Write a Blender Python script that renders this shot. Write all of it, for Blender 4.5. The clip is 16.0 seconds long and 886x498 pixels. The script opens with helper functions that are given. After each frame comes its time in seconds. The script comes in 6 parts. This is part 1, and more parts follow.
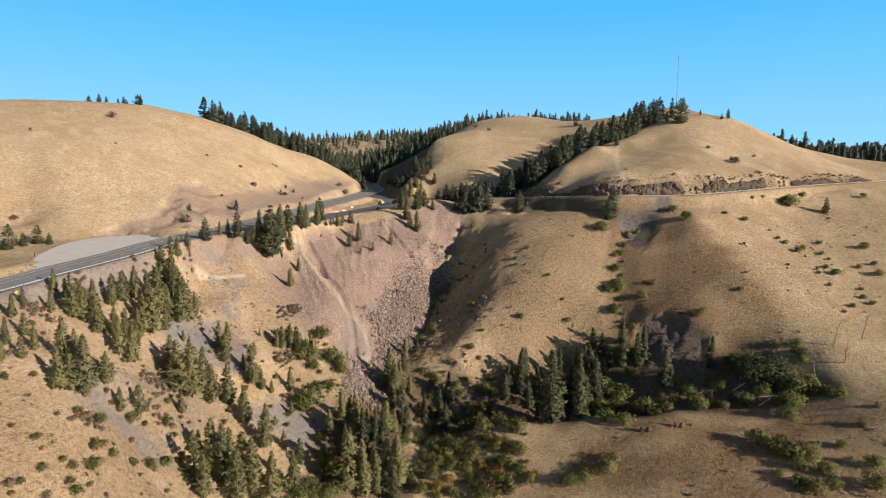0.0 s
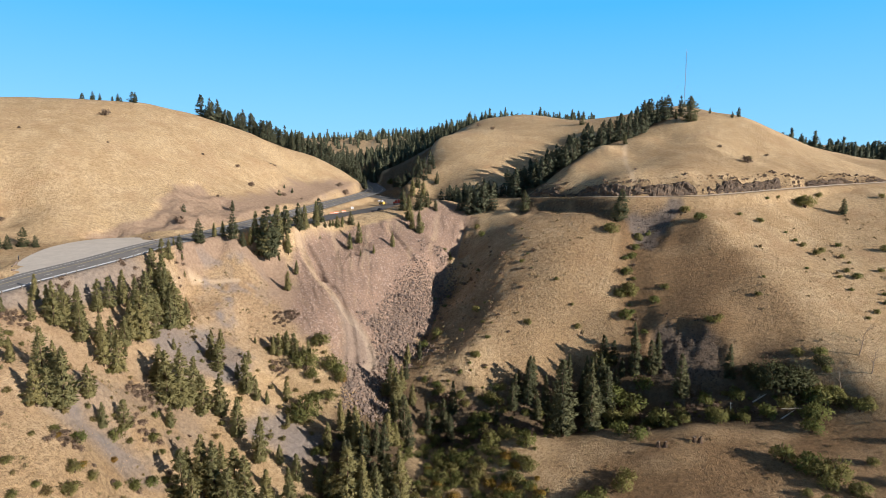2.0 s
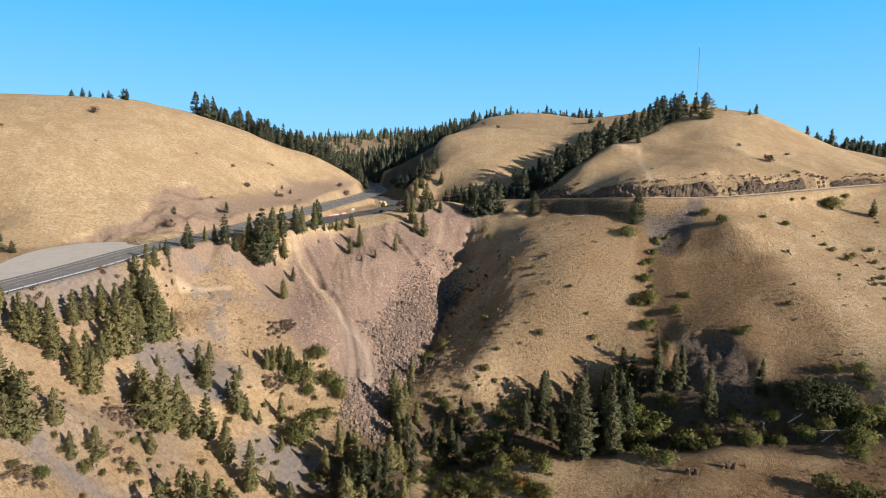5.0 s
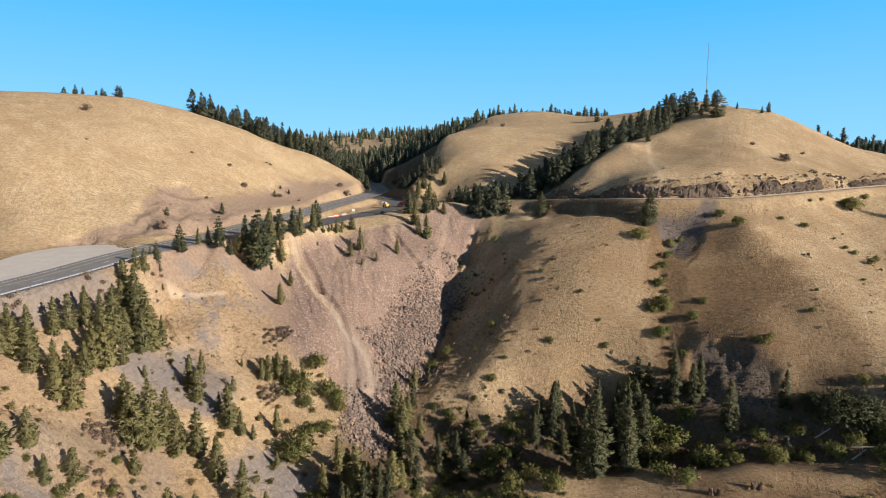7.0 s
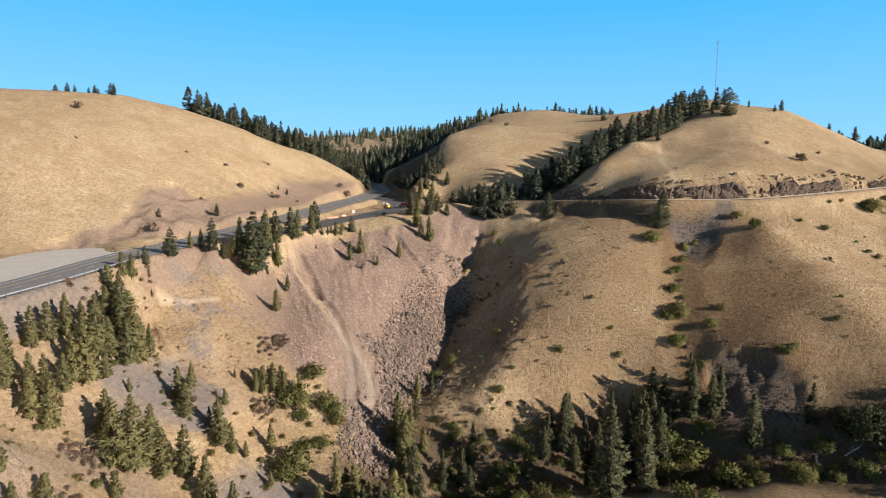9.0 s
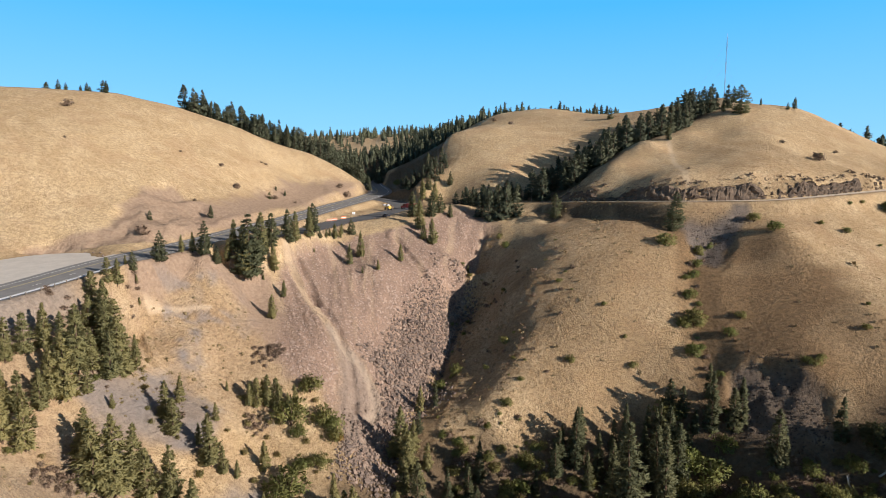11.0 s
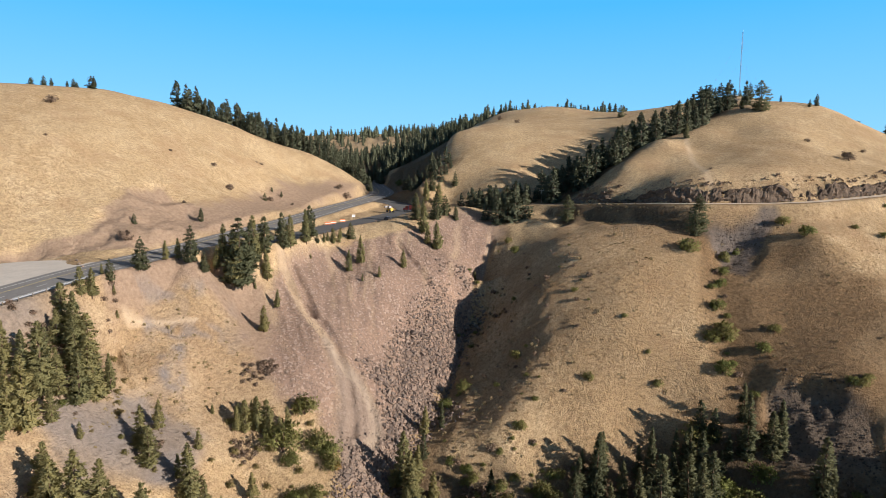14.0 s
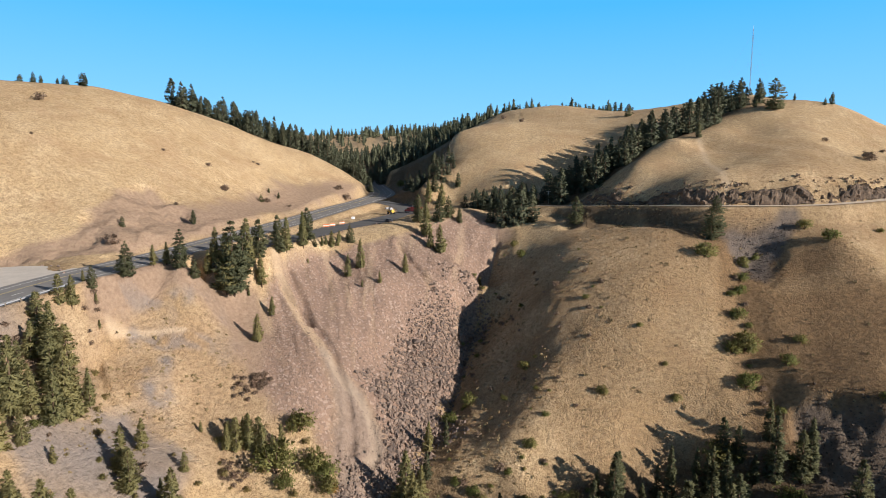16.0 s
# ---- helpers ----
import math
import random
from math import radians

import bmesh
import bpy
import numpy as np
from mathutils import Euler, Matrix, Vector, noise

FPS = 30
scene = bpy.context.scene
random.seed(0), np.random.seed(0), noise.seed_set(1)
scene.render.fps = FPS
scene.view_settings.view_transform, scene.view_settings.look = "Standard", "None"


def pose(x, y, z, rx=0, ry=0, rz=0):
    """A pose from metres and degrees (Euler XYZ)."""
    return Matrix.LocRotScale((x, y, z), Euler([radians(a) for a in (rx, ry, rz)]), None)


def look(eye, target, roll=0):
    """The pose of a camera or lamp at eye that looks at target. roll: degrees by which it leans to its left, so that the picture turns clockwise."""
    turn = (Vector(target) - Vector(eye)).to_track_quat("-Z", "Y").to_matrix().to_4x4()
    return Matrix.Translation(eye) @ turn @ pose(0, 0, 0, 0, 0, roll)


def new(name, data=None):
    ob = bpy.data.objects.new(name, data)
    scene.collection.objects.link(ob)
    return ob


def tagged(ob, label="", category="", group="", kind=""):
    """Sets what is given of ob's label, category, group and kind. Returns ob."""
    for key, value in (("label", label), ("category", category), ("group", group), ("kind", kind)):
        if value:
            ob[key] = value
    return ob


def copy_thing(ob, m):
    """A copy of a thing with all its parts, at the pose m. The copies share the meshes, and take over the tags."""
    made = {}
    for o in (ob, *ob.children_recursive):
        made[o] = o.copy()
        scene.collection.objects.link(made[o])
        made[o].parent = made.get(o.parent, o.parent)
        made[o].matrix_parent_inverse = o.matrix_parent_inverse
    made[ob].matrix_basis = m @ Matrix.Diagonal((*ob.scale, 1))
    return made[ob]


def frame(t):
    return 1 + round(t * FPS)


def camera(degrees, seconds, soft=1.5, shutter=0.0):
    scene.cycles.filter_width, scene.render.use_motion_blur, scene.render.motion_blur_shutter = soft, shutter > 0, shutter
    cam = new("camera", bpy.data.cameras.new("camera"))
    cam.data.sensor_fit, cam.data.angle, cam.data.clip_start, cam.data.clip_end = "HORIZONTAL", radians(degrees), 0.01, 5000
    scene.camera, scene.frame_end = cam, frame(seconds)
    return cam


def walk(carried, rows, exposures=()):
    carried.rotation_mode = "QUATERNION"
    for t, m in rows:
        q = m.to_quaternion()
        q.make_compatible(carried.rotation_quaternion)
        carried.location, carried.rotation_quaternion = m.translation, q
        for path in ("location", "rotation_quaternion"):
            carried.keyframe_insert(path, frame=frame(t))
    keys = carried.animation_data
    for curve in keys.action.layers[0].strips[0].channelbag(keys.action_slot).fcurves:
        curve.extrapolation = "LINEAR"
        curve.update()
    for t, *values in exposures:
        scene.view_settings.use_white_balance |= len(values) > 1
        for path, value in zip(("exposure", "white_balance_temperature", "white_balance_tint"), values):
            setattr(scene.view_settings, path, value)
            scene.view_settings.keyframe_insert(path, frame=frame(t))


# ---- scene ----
cam = camera(72.0, 16.0, soft=0.85)
METRES, EYE, TILT, LEAN, TURN = 90.0, 100.0, -7.45, 0.0, 0.0
ROWS = [
    (0.0, 0.0000, 0.0000, 0.0000, 0.000, 0.000, -0.000),
    (0.5, -0.0035, 0.0307, 0.0039, 0.029, -0.007, -0.010),
    (1.0, -0.0066, 0.0593, 0.0074, 0.051, -0.015, -0.010),
    (1.5, -0.0100, 0.0900, 0.0116, 0.073, -0.029, -0.010),
    (2.0, -0.0131, 0.1206, 0.0156, 0.095, -0.029, -0.020),
    (2.5, -0.0164, 0.1512, 0.0194, 0.124, -0.044, -0.020),
    (3.0, -0.0196, 0.1818, 0.0237, 0.146, -0.037, -0.020),
    (3.5, -0.0228, 0.2122, 0.0275, 0.175, -0.037, -0.010),
    (4.0, -0.0261, 0.2428, 0.0312, 0.212, -0.037, -0.010),
    (6.5, -0.0437, 0.3943, 0.0500, 0.358, -0.058, -0.050),
    (7.0, -0.0470, 0.4248, 0.0537, 0.387, -0.066, -0.050),
    (7.5, -0.0504, 0.4555, 0.0574, 0.416, -0.066, -0.060),
    (8.0, -0.0538, 0.4858, 0.0611, 0.446, -0.058, -0.060),
    (8.5, -0.0572, 0.5163, 0.0646, 0.467, -0.058, -0.070),
    (9.0, -0.0604, 0.5467, 0.0684, 0.482, -0.058, -0.080),
    (11.5, -0.0772, 0.6988, 0.0903, 0.599, -0.080, -0.070),
    (12.0, -0.0808, 0.7295, 0.0946, 0.628, -0.088, -0.080),
    (12.5, -0.0841, 0.7602, 0.0987, 0.650, -0.088, -0.090),
    (13.0, -0.0874, 0.7909, 0.1026, 0.672, -0.073, -0.090),
    (13.5, -0.0905, 0.8214, 0.1066, 0.694, -0.066, -0.090),
    (14.0, -0.0939, 0.8521, 0.1110, 0.708, -0.080, -0.100),
    (14.5, -0.0974, 0.8826, 0.1149, 0.723, -0.073, -0.110),
    (15.0, -0.1006, 0.9130, 0.1190, 0.745, -0.066, -0.120),
    (15.5, -0.1039, 0.9433, 0.1231, 0.767, -0.066, -0.140),
    (16.0, -0.1072, 0.9736, 0.1274, 0.781, -0.066, -0.150),
]
walk(cam, [(t, pose(0, 0, EYE, TILT, LEAN, TURN) @ pose(METRES * x, METRES * y, METRES * z, 90 + pitch, roll, yaw)) for t, x, y, z, yaw, pitch, roll in ROWS])

# World, sun and sky
SUN_HEIGHT, SUN_FROM = 19.5, 122.0
sky_world = bpy.data.worlds.new("sky")
scene.world = sky_world
sky_world.use_nodes = True
sky_nodes = sky_world.node_tree
sky = sky_nodes.nodes.new("ShaderNodeTexSky")
sky.sky_type, sky.sun_disc = "NISHITA", False
sky.sun_elevation, sky.sun_rotation = radians(SUN_HEIGHT), radians(SUN_FROM)
sky.altitude, sky.air_density, sky.dust_density, sky.ozone_density = 2000.0, 0.9, 0.0, 2.0
sky_back = sky_nodes.nodes["Background"]
sky_back.inputs["Strength"].default_value = 0.062
sky_tone = sky_nodes.nodes.new("ShaderNodeHueSaturation")
sky_tone.inputs["Saturation"].default_value, sky_tone.inputs["Value"].default_value = 0.72, 0.95
sky_tone.inputs["Hue"].default_value = 0.5
sky_nodes.links.new(sky.outputs["Color"], sky_tone.inputs["Color"])
sky_tint = sky_nodes.nodes.new("ShaderNodeMix")
sky_tint.data_type, sky_tint.blend_type = "RGBA", "MIX"
sky_tint.inputs[0].default_value, sky_tint.inputs[7].default_value = 0.0, (0.5, 4.45, 10.4, 1.0)
sky_nodes.links.new(sky_tone.outputs["Color"], sky_tint.inputs[6])
# deep azure near the horizon, paler overhead
sky_way, sky_up, sky_fall = sky_nodes.nodes.new("ShaderNodeTexCoord"), sky_nodes.nodes.new("ShaderNodeSeparateXYZ"), sky_nodes.nodes.new("ShaderNodeMapRange")
sky_fall.interpolation_type = "SMOOTHSTEP"
for i, v in ((1, 0.24), (2, 0.42), (3, 0.86), (4, 0.0)):
    sky_fall.inputs[i].default_value = v
sky_nodes.links.new(sky_way.outputs["Generated"], sky_up.inputs[0])
sky_nodes.links.new(sky_up.outputs["Z"], sky_fall.inputs[0])
sky_nodes.links.new(sky_fall.outputs[0], sky_tint.inputs[0])
sky_pale, sky_haze = sky_nodes.nodes.new("ShaderNodeMapRange"), sky_nodes.nodes.new("ShaderNodeMix")
sky_haze.data_type = "RGBA"
sky_haze.inputs[6].default_value, sky_haze.inputs[7].default_value = (3.4, 7.9, 11.6, 1.0), (0.7, 5.7, 12.6, 1.0)
sky_pale.inputs[1].default_value, sky_pale.inputs[2].default_value = -0.02, 0.24
sky_nodes.links.new(sky_up.outputs["Z"], sky_pale.inputs[0])
sky_nodes.links.new(sky_pale.outputs[0], sky_haze.inputs[0])
sky_nodes.links.new(sky_haze.outputs[2], sky_tint.inputs[7])
scene.view_settings.exposure = 0.68
sky_nodes.links.new(sky_tint.outputs[2], sky_back.inputs["Color"])
sun = new("sun", bpy.data.lights.new("sun", "SUN"))
sun.data.energy, sun.data.angle, sun.data.color = 4.95, radians(0.53), (1.0, 0.912, 0.825)
sun_way = Vector((math.sin(radians(SUN_FROM)) * math.cos(radians(SUN_HEIGHT)), math.cos(radians(SUN_FROM)) * math.cos(radians(SUN_HEIGHT)), math.sin(radians(SUN_HEIGHT))))
sun.matrix_world = look(sun_way * 900 + Vector((0, 300, 50)), (0, 300, 50))
# Landforms: lines of (x, y, height) in metres
HIGHWAY = [(-158.8, 63.5, 59.8), (-142.9, 121.8, 63.5), (-130.6, 176.9, 66.1), (-124.3, 193.5, 67.9), (-118.1, 216.1, 69.3), (-110.7, 245.1, 71.4), (-101.4, 283.9, 72.5), (-89.6, 317.6, 75.1), (-78.8, 348.4, 77.2), (-67.7, 398, 79.9), (-58, 435.6, 82), (-54.1, 480.7, 84.1), (-70.2, 576.9, 86.2), (-84.7, 656.5, 89.4)]
PULLOUT = [(-83.4, 285.6, 73.1), (-66.5, 319.8, 74.1), (-58.4, 342, 75.1), (-48, 359.3, 75.9), (-34, 391.1, 77.3), (-30.7, 404.5, 78), (-38.1, 423.5, 79.9), (-52.9, 436.2, 81.6)]
SIDE_ROAD = [(26.8, 381.2, 82.5), (45.5, 362.1, 83.5), (67.2, 336.7, 85.2), (88.1, 317.6, 86.3), (117.4, 314.5, 86.7), (135.8, 315.5, 87.5), (171.4, 328.2, 89.5), (214.5, 349.4, 91.3), (255.2, 366.4, 92.6), (301.8, 391.8, 94.7), (381.2, 423.5, 96.8)]
MAIN_GULLY = [(10.1, 351.5, 70.6), (4, 332.5, 55.1), (-1.2, 314.5, 44.3), (-4.7, 295.4, 37.3), (-10.1, 271.1, 28.8), (-18.3, 241.4, 21.4), (-27.3, 219.2, 18), (-25.5, 194.8, 10.6), (-18.3, 177.9, 2), (-31.8, 127.1, -2.7), (-42.4, 63.5, -5.9), (-52.9, -63.5, -14.4)]
TALUS_RIM = [(-71.1, 300.7, 70), (-54.4, 317.6, 70.1), (-32.5, 336.7, 72.7), (-16.2, 357.9, 78.3), (-1.4, 370.6, 80.6), (7.5, 368.5, 77.6)]
TALUS = [(-48, 306, 61.7), (-35.7, 302.8, 60.7), (-28.1, 317.6, 63.5), (-18.8, 336.2, 69), (-11.3, 348.9, 71), (-63.2, 290.1, 61.2), (-49.3, 249.9, 39.6), (-45.6, 265.8, 45.5), (-25.5, 286.9, 40.9), (-33.9, 246.7, 27.1), (-25.6, 243.5, 22.1), (-17.1, 281.6, 33.8), (-67.1, 262.6, 48.9), (-9.9, 311.3, 50.8), (-0.9, 320.8, 56.2)]
HEADLAND = [(-93.1, 246.7, 55.1), (-102.7, 239.3, 56.4), (-84.1, 237.2, 47.5), (-77.1, 271.1, 55.8), (-92.1, 277.4, 61.6), (-92.6, 220.2, 47.6), (-75.4, 235.1, 40.2), (-84.3, 219.2, 40), (-87.4, 202.2, 41.7), (-69.2, 216, 32.8), (-56.6, 217.1, 23.2), (-48.8, 227.6, 26.5), (-103.2, 260.5, 66.2), (-89.5, 268.9, 69.4), (-104.2, 245.6, 68.1)]
LEFT_SLOPE = [(-89.2, 182.1, 37.6), (-90.7, 158.8, 47.8), (-99.4, 163.1, 48.3), (-107.2, 153.5, 57.1), (-94, 136.6, 48.8), (-82.6, 155.6, 35.4), (-79.7, 137.6, 36), (-82.5, 116.5, 39), (-73.4, 141.9, 25.5), (-68, 182.1, 19.2), (-53, 177.9, 10.1), (-41.3, 188.5, 8.7), (-60.8, 160.9, 12), (-116.1, 169.4, 61), (-109.1, 198, 59.2), (-107.3, 218.1, 63.4), (-105.9, 63.5, 41.8), (-74.1, 42.4, 23.8)]
LEFT_FLAT = [(-140.2, 264.8, 70.4), (-154.5, 228.2, 68.9), (-150.1, 204.1, 67.7), (-180, 158.8, 67.2), (-201.2, 211.8, 69.3), (-188.5, 264.7, 74.6), (-116.8, 264.5, 71.6)]
LEFT_HILL = [(-173.6, 329.3, 114), (-141, 366.4, 108.6), (-113.4, 407.6, 103.3), (-125, 300.7, 83.4), (-136.2, 297.5, 86.1), (-113.8, 366.4, 91.6), (-100.3, 381.2, 85.7), (-197.4, 369.5, 132.3), (-124.9, 376.9, 103.1), (-183.7, 292.2, 100), (-170.7, 268.9, 80.2), (-216.1, 301.8, 113.6), (-183.7, 252, 76.7), (-110.1, 309.2, 78.7), (-86.4, 418.2, 88.5), (-71.1, 418.2, 84.6), (-100.2, 428.8, 95.3)]
LEFT_CREST = [(-251.8, 354.7, 138.6), (-230.9, 372.7, 140.0), (-208.4, 393.9, 141.2), (-190, 407.6, 140.6), (-167.8, 425.6, 135.8), (-135.5, 444.7, 123.6), (-99.8, 465.9, 109.4), (-78.7, 478.6, 98.4), (-64.3, 471.2, 88.6)]
LEFT_BACK = [(-338.8, 349.4, 137), (-349.4, 476.5, 130), (-222.4, 497.6, 132), (-158.8, 529.4, 116.9), (-111.2, 561.2, 97.9), (-349.4, 264.7, 119.1), (-338.8, 158.8, 91.5), (-328.2, 42.4, 78.8)]
RIGHT_SPUR = [(53.8, 247.8, 32.2), (32.7, 255.2, 38.3), (34, 242.5, 28.4), (46.7, 270, 54.2), (22.0, 291.0, 55.5), (78.3, 300.7, 72.8), (59.2, 317.6, 77.2), (57.6, 285.9, 65.6), (34.0, 318.0, 69.9), (16.2, 259.0, 36.8), (7.3, 240.4, 27.4), (48.7, 336.7, 77.7), (20.0, 321.0, 60.6), (12.0, 274.0, 37.6), (11.0, 298.0, 45.5), (1.5, 254.1, 27.9)]
SIDE_DRAW = [(96.7, 300.7, 73.1), (83.3, 283.8, 63.2), (76.6, 261.5, 49.4), (75.1, 246.7, 39.7), (76.9, 232.9, 31.7)]
RIGHT_KNOB = [(120.0, 290.0, 76.2), (163.3, 280.6, 64.1), (124.5, 249.9, 55.7), (123.7, 243.5, 52.9), (113.3, 242.5, 49.8), (99.6, 234, 43.5), (95.6, 225.5, 32.3), (182.6, 324, 82.1), (104.9, 283.8, 65.8), (92, 256.2, 49.7), (104.1, 266.8, 57.8), (167.5, 227.6, 44.3), (194, 266.8, 60.3), (229.7, 319.8, 82.4), (132.9, 281.6, 68.7), (142.4, 225.5, 44.8), (131.6, 203.3, 34.3)]
VALLEY = [(66, 185, 16.8), (96, 171, 17), (129, 195.9, 28.2), (53, 175.8, 10.8), (13.2, 182.1, 3.8), (121.7, 158.8, 18.5), (105.9, 105.9, 8.9), (63.5, 42.4, -0.6), (180, 137.6, 32.2), (190.6, 63.5, 31.2), (21.2, -84.7, -12.2), (211.8, -84.7, 25.9)]
HILL_FACE = [(79.6, 329.3, 91.2), (95.2, 344.1, 100), (69, 346.2, 89.8), (59.8, 357.9, 92.5), (111, 349.4, 103.1), (93, 367.4, 106.6), (89.9, 324, 93.5), (107.2, 379.1, 111), (191.6, 380.1, 108.3), (175.8, 369.5, 106.7), (86.6, 360, 102.3), (119.4, 320.8, 94.7), (138.5, 321.9, 94.1), (99.6, 321.9, 94.1), (175.4, 336.7, 96.3), (122.4, 336.7, 103), (154.4, 379.1, 117.1), (213.9, 360, 97.3), (135.3, 393.9, 117.8)]
HILL_CREST = [(49.4, 354.7, 87.6), (71, 357.9, 100.6), (95.1, 376.9, 113.6), (116.6, 391.8, 118.4), (151.8, 421.4, 131.5), (180.7, 436.2, 137.7), (202.7, 432, 133.9), (225, 412.9, 116.4), (246.9, 391.8, 100.7), (267.3, 386.5, 93.6), (197.9, 529.4, 150.9)]
HILL_BACK = [(43.6, 407.6, 86.9), (63.5, 423.5, 95.8), (105.9, 455.3, 116.9), (148.2, 497.6, 140.2), (243.5, 508.2, 136), (285.9, 455.3, 106), (349.4, 444.7, 99), (275.3, 635.3, 116), (423.5, 529.4, 104)]
MID_HILL = [(22.2, 415.1, 94.3), (49, 465.9, 116.9), (39.9, 527.3, 133.3), (82.5, 508.2, 130.7), (71.3, 577.1, 148.8), (34.6, 577.1, 144.2), (7.6, 518.8, 129), (-6.3, 489.2, 122.1), (-20, 444.7, 97.9), (118.7, 577.1, 143.2), (154.3, 614.1, 143.2), (-1.6, 439.4, 100), (-25.3, 428.8, 90.2)]
BACK_VALLEY = [(21.2, 402.4, 83.1), (-10.6, 423.5, 83.1), (-31.8, 465.9, 86.2), (-58.2, 508.2, 87.3), (-63.5, 592.9, 94.7), (-21.2, 592.9, 115.9), (21.2, 635.3, 142.4), (63.5, 720, 142.4), (-95.3, 741.2, 110.6), (-127.1, 656.5, 112.7)]
FAR_HILLS = [(-211.8, 741.2, 112.7), (-63.5, 804.7, 125.4), (31.8, 762.4, 159.3), (211.8, 762.4, 148.7), (349.4, 741.2, 115), (476.5, 741.2, 114), (635.3, 688.2, 113), (-423.5, 741.2, 121.2), (-592.9, 317.6, 110.6), (-529.4, 0, 73.5), (529.4, 211.8, 94.7), (508.2, 52.9, 68.2), (423.5, 338.8, 91.5)]
CREEK = [(-8, 216, 4), (15, 221, 5), (45, 224, 6.5), (70, 219, 12), (95, 211, 20), (125, 199, 27)]
FIELD_EDGE = [(15, 204, 10.3), (27, 203, 12.3), (52, 203, 14.5), (80, 198, 18), (105, 187, 19.5)]

# Outlines of the ground's kinds of cover
TALUS_AREA = [(-70, 293), (-59, 310), (-45, 325), (-32, 335), (-19, 352), (1, 367), (15, 355), (11, 342), (5, 318), (-1, 299), (-6, 284), (-13, 268), (-20, 250), (-24, 236), (-31, 222), (-34, 224), (-37, 233), (-46, 241), (-56, 241), (-61, 250), (-65, 262), (-68, 274), (-69, 282)]
BOULDER_AREA = [(-11, 304), (-2, 321), (1, 318), (-4, 300), (-7, 280), (-13, 263), (-19, 248), (-22, 234), (-25, 220), (-34, 217), (-35, 228), (-31, 238), (-27, 250), (-29, 258), (-34, 262), (-30, 279), (-20, 292)]
GREY_SLOPE = [(-95, 198), (-94, 207), (-91, 220), (-86, 224), (-75, 221), (-70, 220), (-70, 211), (-75, 203), (-84, 194)]
GREY_BANK = [(-94, 199), (-89, 219), (-75, 215), (-68, 210), (-75, 202), (-81, 210), (-90, 196)]
GREY_FOOT = [(-65, 195), (-57, 207), (-44, 203), (-35, 199), (-39, 190), (-62, 191)]
BROWN_KNOB = [(83, 306), (108, 300), (123, 286), (126, 259), (127, 233), (128, 215), (114, 212), (93, 229), (80, 249), (78, 274)]
BROWN_FIELD = [(38, 196), (78, 194), (111, 192), (141, 188), (111, 145), (28, 169)]
RED_CUT = [(-133, 286), (-135, 302), (-135, 320), (-129, 332), (-117, 329), (-103, 330), (-107, 301), (-113, 279), (-134, 270), (-152, 262), (-146, 270)]
RED_BANK = [(-111, 330), (-98, 405), (-76, 449), (-65, 478), (-71, 420), (-91, 347), (-104, 308)]
RED_HEAD = [(-103, 241), (-96, 268), (-85, 265), (-73, 276), (-60, 253), (-51, 238), (-57, 239), (-71, 255), (-79, 269), (-93, 260), (-102, 239)]
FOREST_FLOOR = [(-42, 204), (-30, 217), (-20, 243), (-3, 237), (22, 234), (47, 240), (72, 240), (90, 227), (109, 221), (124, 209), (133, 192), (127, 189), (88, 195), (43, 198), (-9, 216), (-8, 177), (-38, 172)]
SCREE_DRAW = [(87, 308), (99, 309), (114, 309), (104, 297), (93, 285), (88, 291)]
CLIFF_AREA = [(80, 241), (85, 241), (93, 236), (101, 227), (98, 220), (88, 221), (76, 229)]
STAND_FLOOR = [(-120, 162), (-118, 180), (-111, 202), (-105, 223), (-101, 236), (-91, 219), (-94, 180), (-104, 175), (-114, 166)]
RILL_WEST = [(-69, 293, 0), (-67, 290, 0), (-57, 276, 0), (-48, 266, 0), (-43, 260, 0), (-36, 257, 0), (-32, 252, 0), (-30, 246, 0), (-31, 240, 0)]
RILL_MID = [(-66, 286, 0), (-62, 283, 0), (-55, 277, 0), (-48, 270, 0), (-44, 263, 0), (-40, 257, 0), (-37, 248, 0), (-36, 240, 0)]
RILL_EAST = [(-31, 330, 0), (-23, 318, 0), (-17, 311, 0)]
WASH = [(-50, 268), (-44, 263), (-36, 260), (-28, 251), (-27, 240), (-31, 226), (-36, 224), (-40, 238), (-41, 252)]
GREY_STRIP = [(-96, 145), (-90, 147), (-84, 152), (-76, 158), (-69, 154), (-75, 146), (-81, 145), (-87, 142)]
GREY_CAP = [(-98, 249), (-95, 256), (-85, 264), (-84, 261), (-94, 252)]
GREY_BAND = [(-95, 246), (-86, 251), (-77, 255), (-77, 251), (-87, 246), (-94, 243)]
GREY_SMUDGE = [(-88, 237), (-85, 244), (-81, 238), (-80, 229), (-85, 230)]
RILL_HEAD = [(-68, 296, 0), (-61, 288, 0), (-55, 276, 0)]
RILL_BANK = [(-99, 246, 0), (-101, 241, 0), (-100, 237, 0), (-94, 229, 0), (-90, 225, 0)]
EARTH_HEAD = [(-20, 350), (-12, 362), (1, 371), (13, 368), (15, 352), (5, 345), (-8, 342)]
EARTH_RIM = [(-108, 254), (-108, 272), (-98, 270), (-89, 275), (-83, 279), (-71, 280), (-66, 268), (-59, 253), (-62, 251), (-72, 262), (-83, 265), (-94, 258), (-99, 246), (-102, 239)]
TRACK = [(-99, 242, 0), (-93, 247.5, 0), (-84, 253, 0)]
PATH = [(110, 390, 0), (103, 366, 0), (97, 337, 0), (95, 322, 0)]
